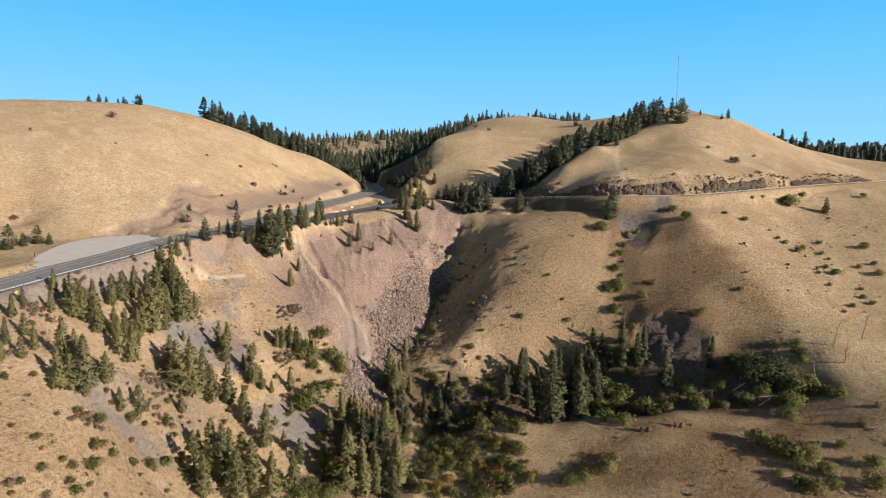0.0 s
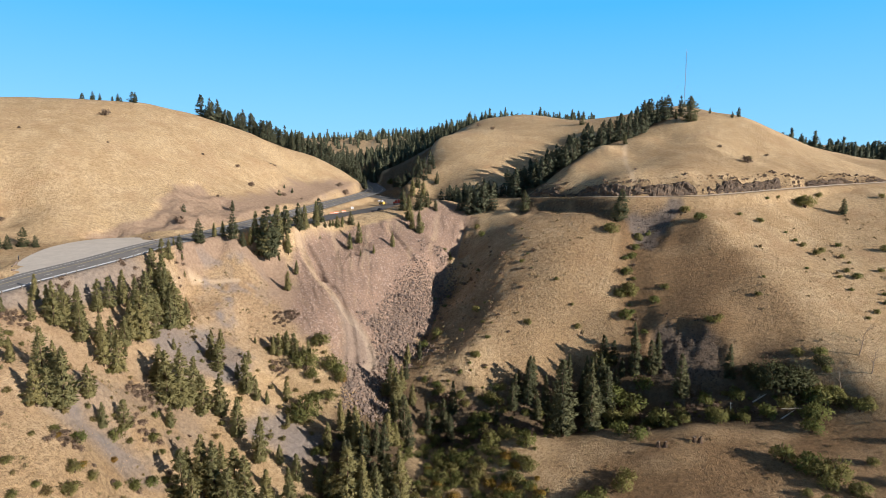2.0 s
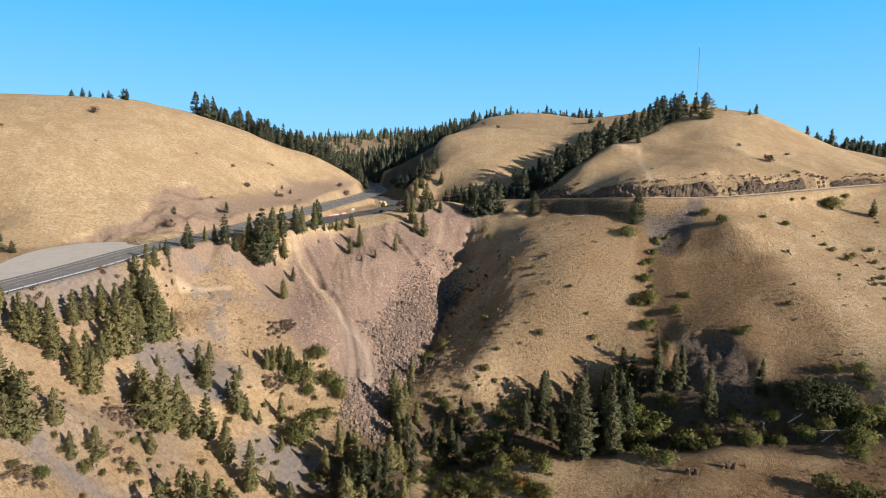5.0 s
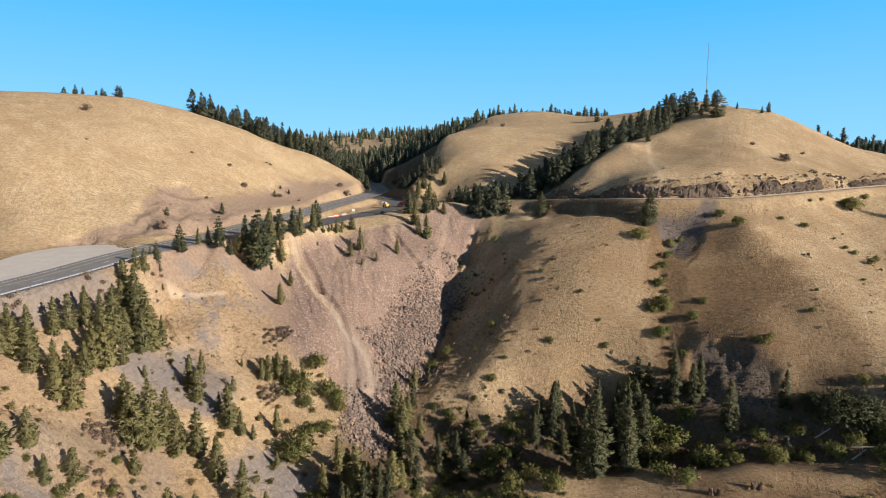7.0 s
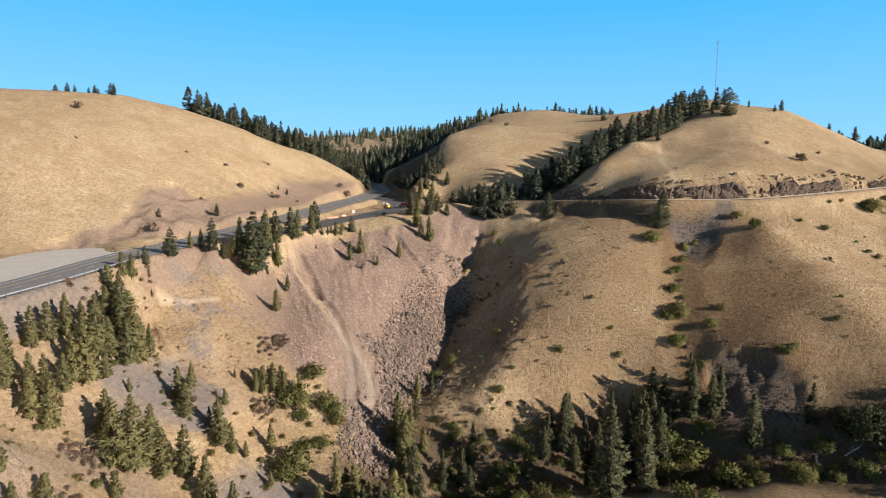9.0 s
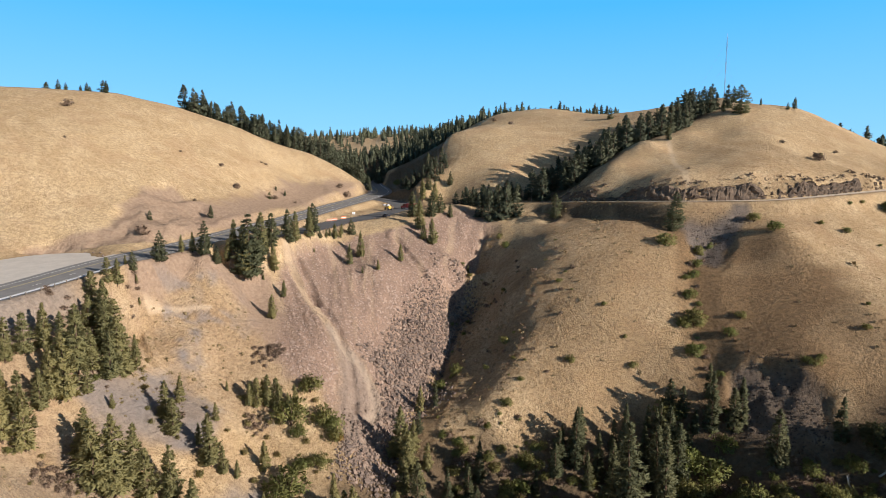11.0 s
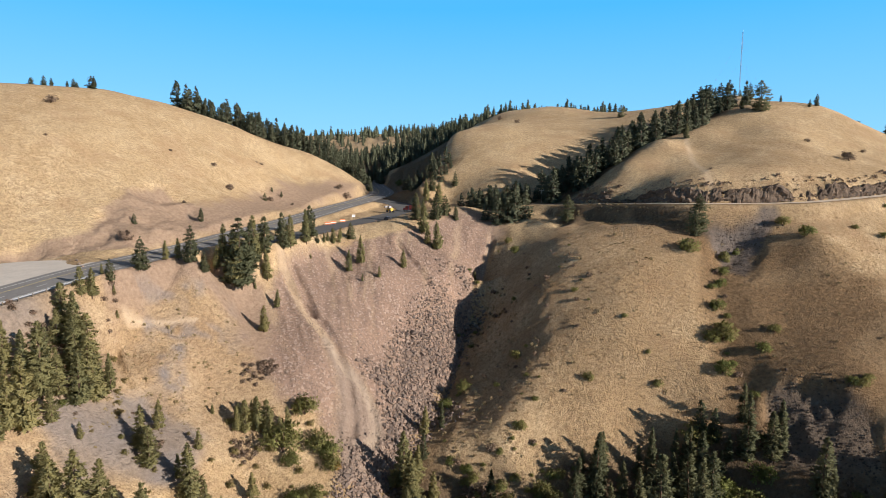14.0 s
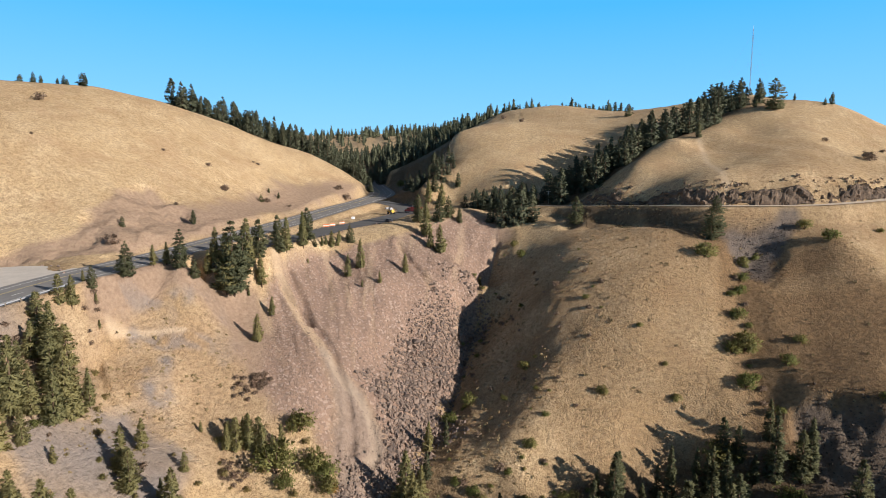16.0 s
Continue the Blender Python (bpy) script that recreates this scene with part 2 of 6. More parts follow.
HEAD_TOP = [(-99, 244), (-88, 262), (-80, 272), (-65, 264), (-57, 246), (-62, 237), (-73, 223), (-88, 224), (-98, 235)]
HEAD_AREA = [(-104, 236), (-80, 268), (-62, 250), (-55, 225), (-75, 205), (-92, 205)]
RIDGE_WOOD = [(30, 385), (47, 367), (70, 371), (92, 389), (115, 403), (150, 431), (166, 441), (150, 465), (115, 440), (85, 425), (55, 408)]
SADDLE_WOOD = [(-5, 386), (6, 377), (24, 372), (38, 378), (30, 396), (10, 402)]
CREST_WOOD = [(-176, 434), (-135, 453), (-100, 476), (-80, 489), (-66, 484), (-60, 500), (-90, 512), (-130, 492), (-172, 468)]
GORGE_WOOD = [(-30, 428), (-13, 430), (-5, 452), (-20, 468), (-38, 452)]
BACK_WOOD = [(-112, 560), (-60, 598), (0, 606), (30, 622), (150, 640), (170, 700), (60, 730), (-60, 800), (-160, 740), (-140, 640)]
EAST_WOOD = [(300, 560), (420, 545), (620, 580), (680, 720), (330, 720)]
WOODS = [RIDGE_WOOD, SADDLE_WOOD, CREST_WOOD, GORGE_WOOD, BACK_WOOD, EAST_WOOD]
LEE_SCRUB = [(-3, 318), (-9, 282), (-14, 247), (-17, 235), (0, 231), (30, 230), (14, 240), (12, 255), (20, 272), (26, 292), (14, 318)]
SPUR_GRASS = [(38, 332), (48, 328), (60, 318), (85, 308), (82, 280), (74, 250), (70, 238), (40, 238), (16, 238), (18, 254), (34, 280), (36, 305)]
KNOB_GRASS = [(92, 300), (120, 306), (180, 320), (225, 315), (200, 255), (165, 215), (135, 200), (100, 222), (82, 250), (88, 280)]
SLOPE_GRASS = [(-118, 165), (-100, 175), (-80, 205), (-62, 225), (-60, 255), (-85, 265), (-102, 240), (-94, 205), (-70, 180), (-62, 150), (-70, 110), (-100, 100), (-116, 135)]
FIELD_GRASS = [(30, 170), (40, 195), (80, 192), (130, 190), (160, 185), (130, 140), (60, 155)]
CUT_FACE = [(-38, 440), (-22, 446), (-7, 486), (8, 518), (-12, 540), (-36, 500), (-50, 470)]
# Far part of the gorge where the hill's shadow is painted on
CUT_SHADE = [(-62, 572), (-40, 545), (-20, 520), (-6, 500), (2, 520), (-6, 580), (-14, 660), (-10, 720), (-24, 700), (-36, 620), (-50, 600)]
LEE_SIDE = [(0, 332), (-6, 300), (-12, 262), (-15, 242), (4, 234), (22, 240), (34, 262), (42, 285), (38, 315), (20, 336)]
CUT_BOWL = [(-27, 428), (-22.5, 441), (-15.5, 478), (-9, 490), (-5, 498), (-8, 520), (-25, 552), (-48, 575), (-60, 575), (-55, 480), (-52, 430)]
# Hollow under the side road, also the outline of its painted shade
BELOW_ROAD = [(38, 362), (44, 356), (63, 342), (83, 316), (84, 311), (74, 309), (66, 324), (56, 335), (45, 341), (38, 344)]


def lattice(ix, iy, seed):
    h = (ix * 374761393 + iy * 668265263 + seed * 974634721) & 0x7FFFFFFF
    h = ((h ^ (h >> 13)) * 1274126177) & 0x7FFFFFFF
    return ((h ^ (h >> 16)) & 0xFFFF) / 65535.0


def waves(x, y, size, seed=0):
    """Smooth random waves of that size in metres, from -1 to 1."""
    x, y = x / size, y / size
    ix, iy = np.floor(x).astype(np.int64), np.floor(y).astype(np.int64)
    fx, fy = x - ix, y - iy
    fx, fy = fx * fx * (3 - 2 * fx), fy * fy * (3 - 2 * fy)
    a, b = lattice(ix, iy, seed), lattice(ix + 1, iy, seed)
    c, d = lattice(ix, iy + 1, seed), lattice(ix + 1, iy + 1, seed)
    return 2 * ((a + (b - a) * fx) * (1 - fy) + (c + (d - c) * fx) * fy) - 1


def ease(lo, hi, v):
    t = np.clip((v - lo) / (hi - lo), 0, 1)
    return t * t * (3 - 2 * t)


def along(line, x, y):
    """Distance from a line of (x, y, height), its height there, the side (left is plus), and the way along it."""
    best = np.full(x.shape, 1e9)
    high, side, way, gone = np.zeros(x.shape), np.zeros(x.shape), np.zeros(x.shape), 0.0
    for (ax, ay, az), (bx, by, bz) in zip(line, line[1:]):
        dx, dy = bx - ax, by - ay
        size = math.hypot(dx, dy)
        t = np.clip(((x - ax) * dx + (y - ay) * dy) / size**2, 0, 1)
        d = np.hypot(x - ax - t * dx, y - ay - t * dy)
        near = d < best
        best = np.where(near, d, best)
        high = np.where(near, az + t * (bz - az), high)
        side = np.where(near, np.sign(dx * (y - ay) - dy * (x - ax)), side)
        way = np.where(near, gone + t * size, way)
        gone += size
    return best, high, side, way


def curved(line, step=4.0):
    """The line rounded off: a Catmull-Rom curve through its points."""
    p = np.array([line[0], *line, line[-1]], float)
    out = []
    for i in range(1, len(p) - 2):
        n = max(2, int(np.linalg.norm(p[i + 1] - p[i]) / step))
        for t in np.arange(n) / n:
            out.append(tuple(0.5 * (2 * p[i] + (p[i + 1] - p[i - 1]) * t + (2 * p[i - 1] - 5 * p[i] + 4 * p[i + 1] - p[i + 2]) * t**2 + (3 * p[i] - p[i - 1] - 3 * p[i + 1] + p[i + 2]) * t**3)))
    return out + [tuple(p[-2])]


def within(shape, x, y, soft, seed=0):
    """1 inside the outline, 0 outside, with an uneven edge of that softness."""
    odd, far = np.zeros(x.shape, bool), np.full(x.shape, 1e9)
    for (ax, ay), (bx, by) in zip(shape, shape[1:] + shape[:1]):
        dx, dy = bx - ax, by - ay
        t = np.clip(((x - ax) * dx + (y - ay) * dy) / (dx * dx + dy * dy), 0, 1)
        far = np.minimum(far, np.hypot(x - ax - t * dx, y - ay - t * dy))
        cross = (ay > y) != (by > y)
        odd ^= cross & (x < (bx - ax) * (y - ay) / (by - ay + 1e-9) + ax)
    d = np.where(odd, far, -far) + soft * (0.9 * waves(x, y, 2.5 * soft + 2, seed) + 0.5 * waves(x, y, 0.8 * soft + 1, seed + 7))
    return ease(-soft, soft, d)


FORMS = [CREEK, FIELD_EDGE, HIGHWAY, SIDE_ROAD, MAIN_GULLY, TALUS_RIM, TALUS, HEADLAND, LEFT_SLOPE, LEFT_FLAT, LEFT_HILL, LEFT_CREST, LEFT_BACK, RIGHT_SPUR, SIDE_DRAW, RIGHT_KNOB, VALLEY, HILL_FACE, HILL_CREST, HILL_BACK, MID_HILL, BACK_VALLEY, FAR_HILLS, PULLOUT]
ROUND = 5.0
knots = np.array([p for form in FORMS for p in form], float)
bend = -np.sqrt((knots[:, None, 0] - knots[None, :, 0]) ** 2 + (knots[:, None, 1] - knots[None, :, 1]) ** 2 + ROUND**2)
flat = np.column_stack([np.ones(len(knots)), knots[:, :2]])
pull = np.linalg.solve(np.block([[bend - 0.4 * np.eye(len(knots)), flat], [flat.T, np.zeros((3, 3))]]), np.concatenate([knots[:, 2], np.zeros(3)]))
ROADWAY, SIDEWAY, LOT = curved(HIGHWAY), curved(SIDE_ROAD), curved(PULLOUT)
GULLY, DRAW = curved(MAIN_GULLY), curved(SIDE_DRAW)
TURNOUT = [(-131.7, 193.6), (-141.5, 207), (-149, 226), (-150.5, 244), (-143, 258), (-127, 262), (-113, 249), (-119, 216)]


def height(x, y):
    """The ground's height at x, y (arrays)."""
    x, y = np.asarray(x, float), np.asarray(y, float)
    z = pull[-3] + pull[-2] * x + pull[-1] * y
    for (kx, ky, _), w in zip(knots, pull):
        z = z - w * np.sqrt((x - kx) ** 2 + (y - ky) ** 2 + ROUND**2)
    far = ease(750, 1500, np.hypot(x, y - 350))
    z = z * (1 - far) + far * (100 + 25 * waves(x, y, 420, 3) + 12 * waves(x, y, 170, 4))
    rough = 0.9 * waves(x, y, 31, 11) + 0.45 * waves(x, y, 13, 12) + 0.22 * waves(x, y, 5.3, 13) + 0.1 * waves(x, y, 2.3, 14)
    z = z + rough * (0.55 + 1.2 * ease(420, 800, np.hypot(x, y)))
    # Sharp creases of the gully and the draw, and the broken scarp at the draw's foot
    d = along(GULLY, x, y)[0]
    z = z - 3.0 * np.clip(1 - d / 9, 0, 1) * ease(100, 150, y)
    z = z - 1.9 * np.clip(1 - d / 2.4, 0, 1) * ease(255, 275, y) * (1 - ease(350, 360, y))
    z = z - 2.2 * np.clip(1 - along(DRAW, x, y)[0] / 9, 0, 1)
    torn = within(CLIFF_AREA, x, y, 1.6, 23)
    z = z - torn * (0.8 + 3.4 * ease(222, 238, y)) * (1 + 0.45 * waves(x, y * 0.35, 3.2, 51) + 0.3 * waves(x, y, 1.9, 52))
    # The rock cut of the gorge, and the hollow under the side road
    d, h, side, way = along(ROADWAY, x, y)
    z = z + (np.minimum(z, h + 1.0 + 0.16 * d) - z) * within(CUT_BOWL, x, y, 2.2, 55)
    z = z - 1.1 * within(SCREE_DRAW, x, y, 3.0, 22)
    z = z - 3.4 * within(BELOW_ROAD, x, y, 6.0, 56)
    z = z + (h - 0.15 - z) * (1 - ease(8.6, 13.5, d))
    lot = within(TURNOUT, x, y, 1.5, 5)
    z = z + (h - 0.12 - z) * lot
    d, h, side, way = along(LOT, x, y)
    z = z + (h - 0.15 - z) * (1 - ease(7.0, 12.0, d))
    z = z + within(RED_CUT, x, y, 2.0, 29) * (1.3 * waves(x, y, 6.0, 53) + 0.8 * waves(x, y, 3.0, 54) - 1.0)
    # Talus: furrows that run down to its foot, and washed-out rills
    fan = within(TALUS_AREA, x, y, 2.0, 21)
    turn, reach = np.arctan2(y - 190, x + 22), np.hypot(x + 22, y - 190)
    z = z + fan * (0.36 * waves(turn * 70, reach * 0.06, 1.6, 15) + 0.22 * waves(turn * 70, reach * 0.2, 0.6, 16))
    for rill, wide, deep in ((RILL_WEST, 2.0, 0.6), (RILL_MID, 1.8, 1.1), (RILL_EAST, 1.8, 1.3), (RILL_HEAD, 2.4, 1.5), (RILL_BANK, 1.8, 1.3)):
        d = along(curved(rill), x, y)[0]
        z = z - deep * (1 - ease(0.2, wide, d)) + 0.4 * deep * ease(wide * 0.6, wide, d) * (1 - ease(wide, wide * 2, d))
    z = z + within(WASH, x, y, 2.0, 71) * (0.45 * waves(x, y * 0.1, 1.9, 72) + 0.2 * waves(x, y * 0.5, 1.6, 77))
    z = z + within(LEE_SIDE, x, y, 5, 62) * (0.22 * waves(x, y, 3.4, 57) + 0.14 * waves(x, y, 1.7, 58))
    d, h, side, way = along(SIDEWAY, x, y)
    z = z + (h - 0.2 - z) * (1 - ease(3.3, np.where(side > 0, 5.2, 8.5), d))
    return z



# Materials
def material(name):
    m = bpy.data.materials.new(name)
    m.use_nodes = True
    return m, m.node_tree, m.node_tree.nodes["Principled BSDF"]


def node(tree, kind, **values):
    n = tree.nodes.new(kind)
    for key, value in values.items():
        key = key.replace("_", " ")
        if key in n.inputs:
            n.inputs[key].default_value = value
    return n


def grain(tree, scale, detail=4.0, rough=0.6, where=None):
    n = node(tree, "ShaderNodeTexNoise", Scale=scale, Detail=detail, Roughness=rough)
    if where is None:
        where = tree.nodes.new("ShaderNodeNewGeometry").outputs["Position"]
    tree.links.new(where, n.inputs["Vector"])
    return n.outputs["Fac"]


def blend(tree, fac, a, b, how="MIX"):
    n = tree.nodes.new("ShaderNodeMix")
    n.data_type, n.blend_type = "RGBA", how
    for key, value in ((0, fac), (6, a), (7, b)):
        if isinstance(value, bpy.types.NodeSocket):
            tree.links.new(value, n.inputs[key])
        else:
            n.inputs[key].default_value = (*value, 1.0) if isinstance(value, tuple) else value
    return n.outputs[2]


def span(tree, value, lo, hi, to_lo=0.0, to_hi=1.0):
    n = node(tree, "ShaderNodeMapRange")
    for i, v in ((1, lo), (2, hi), (3, to_lo), (4, to_hi)):
        n.inputs[i].default_value = v
    tree.links.new(value, n.inputs[0])
    return n.outputs[0]


def times(tree, a, b, how="MULTIPLY"):
    n = tree.nodes.new("ShaderNodeMath")
    n.operation, n.use_clamp = how, how != "ADD"
    for i, v in enumerate((a, b)):
        if isinstance(v, bpy.types.NodeSocket):
            tree.links.new(v, n.inputs[i])
        else:
            n.inputs[i].default_value = v
    return n.outputs[0]


def relief(tree, shader, value, strength, distance):
    n = node(tree, "ShaderNodeBump", Strength=strength, Distance=distance)
    tree.links.new(value, n.inputs["Height"])
    tree.links.new(n.outputs["Normal"], shader.inputs["Normal"])


def plain(name, a, b, scale=2.0, rough=0.8, bump=0.0, metal=0.0, deep=0.02):
    """A surface that varies between two colours at two sizes."""
    m, tree, shader = material(name)
    where = tree.nodes.new("ShaderNodeTexCoord").outputs["Object"]
    coarse, fine = grain(tree, scale, 3, 0.6, where), grain(tree, scale * 7, 3, 0.65, where)
    fac = span(tree, times(tree, times(tree, coarse, 0.55), times(tree, fine, 0.45), "ADD"), 0.36, 0.64)
    tree.links.new(blend(tree, fac, a, b), shader.inputs["Base Color"])
    shader.inputs["Roughness"].default_value, shader.inputs["Metallic"].default_value = rough, metal
    if rough > 0.8:
        shader.inputs["Specular IOR Level"].default_value = 0.15
    if bump:
        relief(tree, shader, fine, bump, deep)
    return m


def ground_material():
    m, tree, shader = material("dry_hillside")
    link = tree.links.new
    cover = node(tree, "ShaderNodeAttribute")
    cover.attribute_name = "cover"
    more = node(tree, "ShaderNodeAttribute")
    more.attribute_name = "more"
    parts, extra = tree.nodes.new("ShaderNodeSeparateColor"), tree.nodes.new("ShaderNodeSeparateColor")
    link(cover.outputs["Color"], parts.inputs[0])
    link(more.outputs["Color"], extra.inputs[0])
    talus, gravel, scrub_dim = parts.outputs
    red, duff_shade, bare = extra.outputs
    wide, mid, fine, tuft = grain(tree, 0.016, 5, 0.6), grain(tree, 0.11, 5, 0.65), grain(tree, 0.75, 4, 0.7), grain(tree, 2.6, 3, 0.7)
    grass = blend(tree, span(tree, wide, 0.38, 0.62), (0.575, 0.415, 0.235), (0.475, 0.33, 0.18))
    grass = blend(tree, span(tree, mid, 0.42, 0.72), grass, (0.65, 0.49, 0.3))
    grass = blend(tree, times(tree, span(tree, fine, 0.45, 0.64), 0.7), grass, (0.29, 0.195, 0.115))
    grass = blend(tree, times(tree, span(tree, tuft, 0.49, 0.63), 0.8), grass, (0.20, 0.135, 0.07))
    smudge = grain(tree, 0.045, 6, 0.7)
    grass = blend(tree, times(tree, span(tree, smudge, 0.52, 0.66), 0.45), grass, (0.36, 0.225, 0.125))
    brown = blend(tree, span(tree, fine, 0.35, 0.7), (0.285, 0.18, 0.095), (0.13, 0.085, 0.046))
    grass = blend(tree, scrub_dim, grass, brown)
    earth = blend(tree, span(tree, fine, 0.3, 0.7), (0.37, 0.265, 0.185), (0.25, 0.17, 0.12))
    grass = blend(tree, red, grass, earth)
    # Forest-floor brown, used as well for shade painted on open ground
    forest_shade = blend(tree, span(tree, fine, 0.35, 0.65), (0.105, 0.072, 0.046), (0.062, 0.047, 0.032))
    grass = blend(tree, duff_shade, grass, forest_shade)
    soil = blend(tree, span(tree, mid, 0.3, 0.7), (0.66, 0.51, 0.345), (0.54, 0.405, 0.275))
    grass = blend(tree, bare, grass, soil)
    grey = blend(tree, span(tree, fine, 0.3, 0.7), (0.26, 0.226, 0.208), (0.175, 0.15, 0.138))
    grass = blend(tree, gravel, grass, grey)
    stones = node(tree, "ShaderNodeTexVoronoi", Scale=1.6)
    link(tree.nodes.new("ShaderNodeNewGeometry").outputs["Position"], stones.inputs["Vector"])
    rock = blend(tree, span(tree, mid, 0.3, 0.7), (0.345, 0.232, 0.168), (0.24, 0.163, 0.122))
    tint = tree.nodes.new("ShaderNodeSeparateColor")
    link(stones.outputs["Color"], tint.inputs[0])
    rock = blend(tree, times(tree, span(tree, tint.outputs[0], 0.3, 1.0), 0.5), rock, (0.15, 0.11, 0.095))
    rock = blend(tree, times(tree, span(tree, tint.outputs[1], 0.7, 1.0), 0.6), rock, (0.47, 0.36, 0.29))
    link(blend(tree, talus, grass, rock), shader.inputs["Base Color"])
    shader.inputs["Roughness"].default_value = 0.95
    shader.inputs["Specular IOR Level"].default_value = 0.1
    lumps = times(tree, times(tree, fine, 0.6), times(tree, tuft, 0.4), "ADD")
    ledges = node(tree, "ShaderNodeTexWave", Scale=0.24, Distortion=14.0, Detail=3.0)
    ledges.inputs["Detail Scale"].default_value = 0.6
    ledges.bands_direction = "Z"
    link(tree.nodes.new("ShaderNodeNewGeometry").outputs["Position"], ledges.inputs["Vector"])
    lumps = times(tree, lumps, times(tree, ledges.outputs["Fac"], 0.05), "ADD")
    relief(tree, shader, lumps, 1.0, 1.25)
    return m


def foliage_material(name, a, b, c, thin=0.0):
    """Leaves or needles: every clump and every plant a little different."""
    m, tree, shader = material(name)
    island = tree.nodes.new("ShaderNodeNewGeometry").outputs["Random Per Island"]
    whole = tree.nodes.new("ShaderNodeObjectInfo").outputs["Random"]
    colour = blend(tree, span(tree, island, 0.0, 1.0), a, b)
    colour = blend(tree, times(tree, whole, 0.75), colour, c)
    tree.links.new(colour, shader.inputs["Base Color"])
    shader.inputs["Roughness"].default_value = 0.75
    shader.inputs["Specular IOR Level"].default_value = 0.2
    if thin:
        through_leaf, both = tree.nodes.new("ShaderNodeBsdfTranslucent"), node(tree, "ShaderNodeMixShader", Fac=thin)
        tree.links.new(colour, through_leaf.inputs["Color"])
        tree.links.new(shader.outputs[0], both.inputs[1])
        tree.links.new(through_leaf.outputs[0], both.inputs[2])
        tree.links.new(both.outputs[0], tree.nodes["Material Output"].inputs["Surface"])
    return m


GROUND = ground_material()
NEEDLES = foliage_material("conifer_needles", (0.29, 0.27, 0.125), (0.165, 0.167, 0.082), (0.37, 0.32, 0.14), 0.5)
FAR_NEEDLES = foliage_material("far_conifer_needles", (0.085, 0.094, 0.056), (0.045, 0.055, 0.036), (0.1, 0.102, 0.058))
DARK_NEEDLES = foliage_material("dark_conifer_needles", (0.12, 0.125, 0.066), (0.065, 0.075, 0.042), (0.155, 0.15, 0.075), 0.4)
DARK_LEAVES = foliage_material("dark_leaves", (0.085, 0.095, 0.042), (0.045, 0.056, 0.028), (0.11, 0.105, 0.048), 0.3)
LEAVES = foliage_material("shrub_leaves", (0.19, 0.21, 0.062), (0.11, 0.13, 0.042), (0.25, 0.21, 0.08), 0.4)
TWIGS = foliage_material("dry_shrub_twigs", (0.26, 0.19, 0.13), (0.15, 0.105, 0.08), (0.21, 0.14, 0.10))
SLOPE_LEAVES = foliage_material("slope_shrub_leaves", (0.27, 0.235, 0.085), (0.15, 0.15, 0.06), (0.3, 0.22, 0.1), 0.4)
GOLD = foliage_material("autumn_leaves", (0.36, 0.24, 0.04), (0.24, 0.17, 0.04), (0.30, 0.16, 0.04), 0.4)
DEADWOOD = plain("dead_wood", (0.3, 0.23, 0.17), (0.2, 0.15, 0.11), 2.0, 0.9)
PALE_WOOD = plain("bleached_wood", (0.55, 0.5, 0.43), (0.42, 0.37, 0.31), 2.0, 0.9)
BARK = plain("bark", (0.13, 0.085, 0.055), (0.075, 0.05, 0.035), 1.5, 0.9, 0.5)
ASPHALT = plain("worn_asphalt", (0.235, 0.222, 0.208), (0.18, 0.17, 0.16), 0.25, 1.0)
NEW_ASPHALT = plain("dark_asphalt", (0.125, 0.122, 0.12), (0.095, 0.092, 0.088), 0.25, 1.0)
GRAVEL = plain("road_gravel", (0.56, 0.5, 0.43), (0.46, 0.41, 0.35), 0.3, 0.95, 0.3)
DIRT = plain("dirt_road", (0.66, 0.55, 0.42), (0.54, 0.43, 0.32), 0.3, 0.95, 0.3)
PAINT = plain("road_paint", (0.75, 0.73, 0.68), (0.6, 0.58, 0.53), 1.0, 0.7)
STEEL = plain("galvanized_steel", (0.55, 0.56, 0.58), (0.42, 0.43, 0.45), 2.0, 0.45, 0.0, 0.6)
ROCK = plain("basalt", (0.24, 0.155, 0.125), (0.135, 0.095, 0.082), 0.7, 0.92, 0.6, 0.0, 0.15)
YELLOW = plain("yellow_road_paint", (0.6, 0.47, 0.18), (0.5, 0.39, 0.16), 1.0, 0.7)
WOOD = plain("weathered_wood", (0.24, 0.19, 0.14), (0.16, 0.125, 0.095), 3.0, 0.9, 0.3)
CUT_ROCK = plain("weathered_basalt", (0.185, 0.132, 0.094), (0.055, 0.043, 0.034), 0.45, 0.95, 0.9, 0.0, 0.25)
BOULDER = foliage_material("basalt_boulders", (0.24, 0.172, 0.132), (0.1, 0.077, 0.066), (0.29, 0.215, 0.165))
BASALT = foliage_material("basalt_face", (0.085, 0.06, 0.045), (0.035, 0.028, 0.023), (0.12, 0.082, 0.055))
STRAW = foliage_material("dry_bunchgrass", (0.54, 0.36, 0.2), (0.38, 0.245, 0.135), (0.49, 0.325, 0.18))
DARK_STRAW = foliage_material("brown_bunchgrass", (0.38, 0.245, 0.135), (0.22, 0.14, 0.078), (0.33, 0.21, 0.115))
SAGE = foliage_material("sagebrush", (0.30, 0.225, 0.12), (0.17, 0.13, 0.07), (0.24, 0.18, 0.09))


# The ground: one sheet to the horizon
def steps(lo, hi, step, end_lo, end_hi):
    core = list(np.arange(lo, hi, step))
    s, v, up = step, core[-1], []
    while v < end_hi:
        s = min(s * 1.035, 70)
        v += s
        up.append(v)
    s, v, down = step, lo, []
    while v > end_lo:
        s = min(s * 1.035, 70)
        v -= s
        down.append(v)
    return np.array(down[::-1] + core + up)


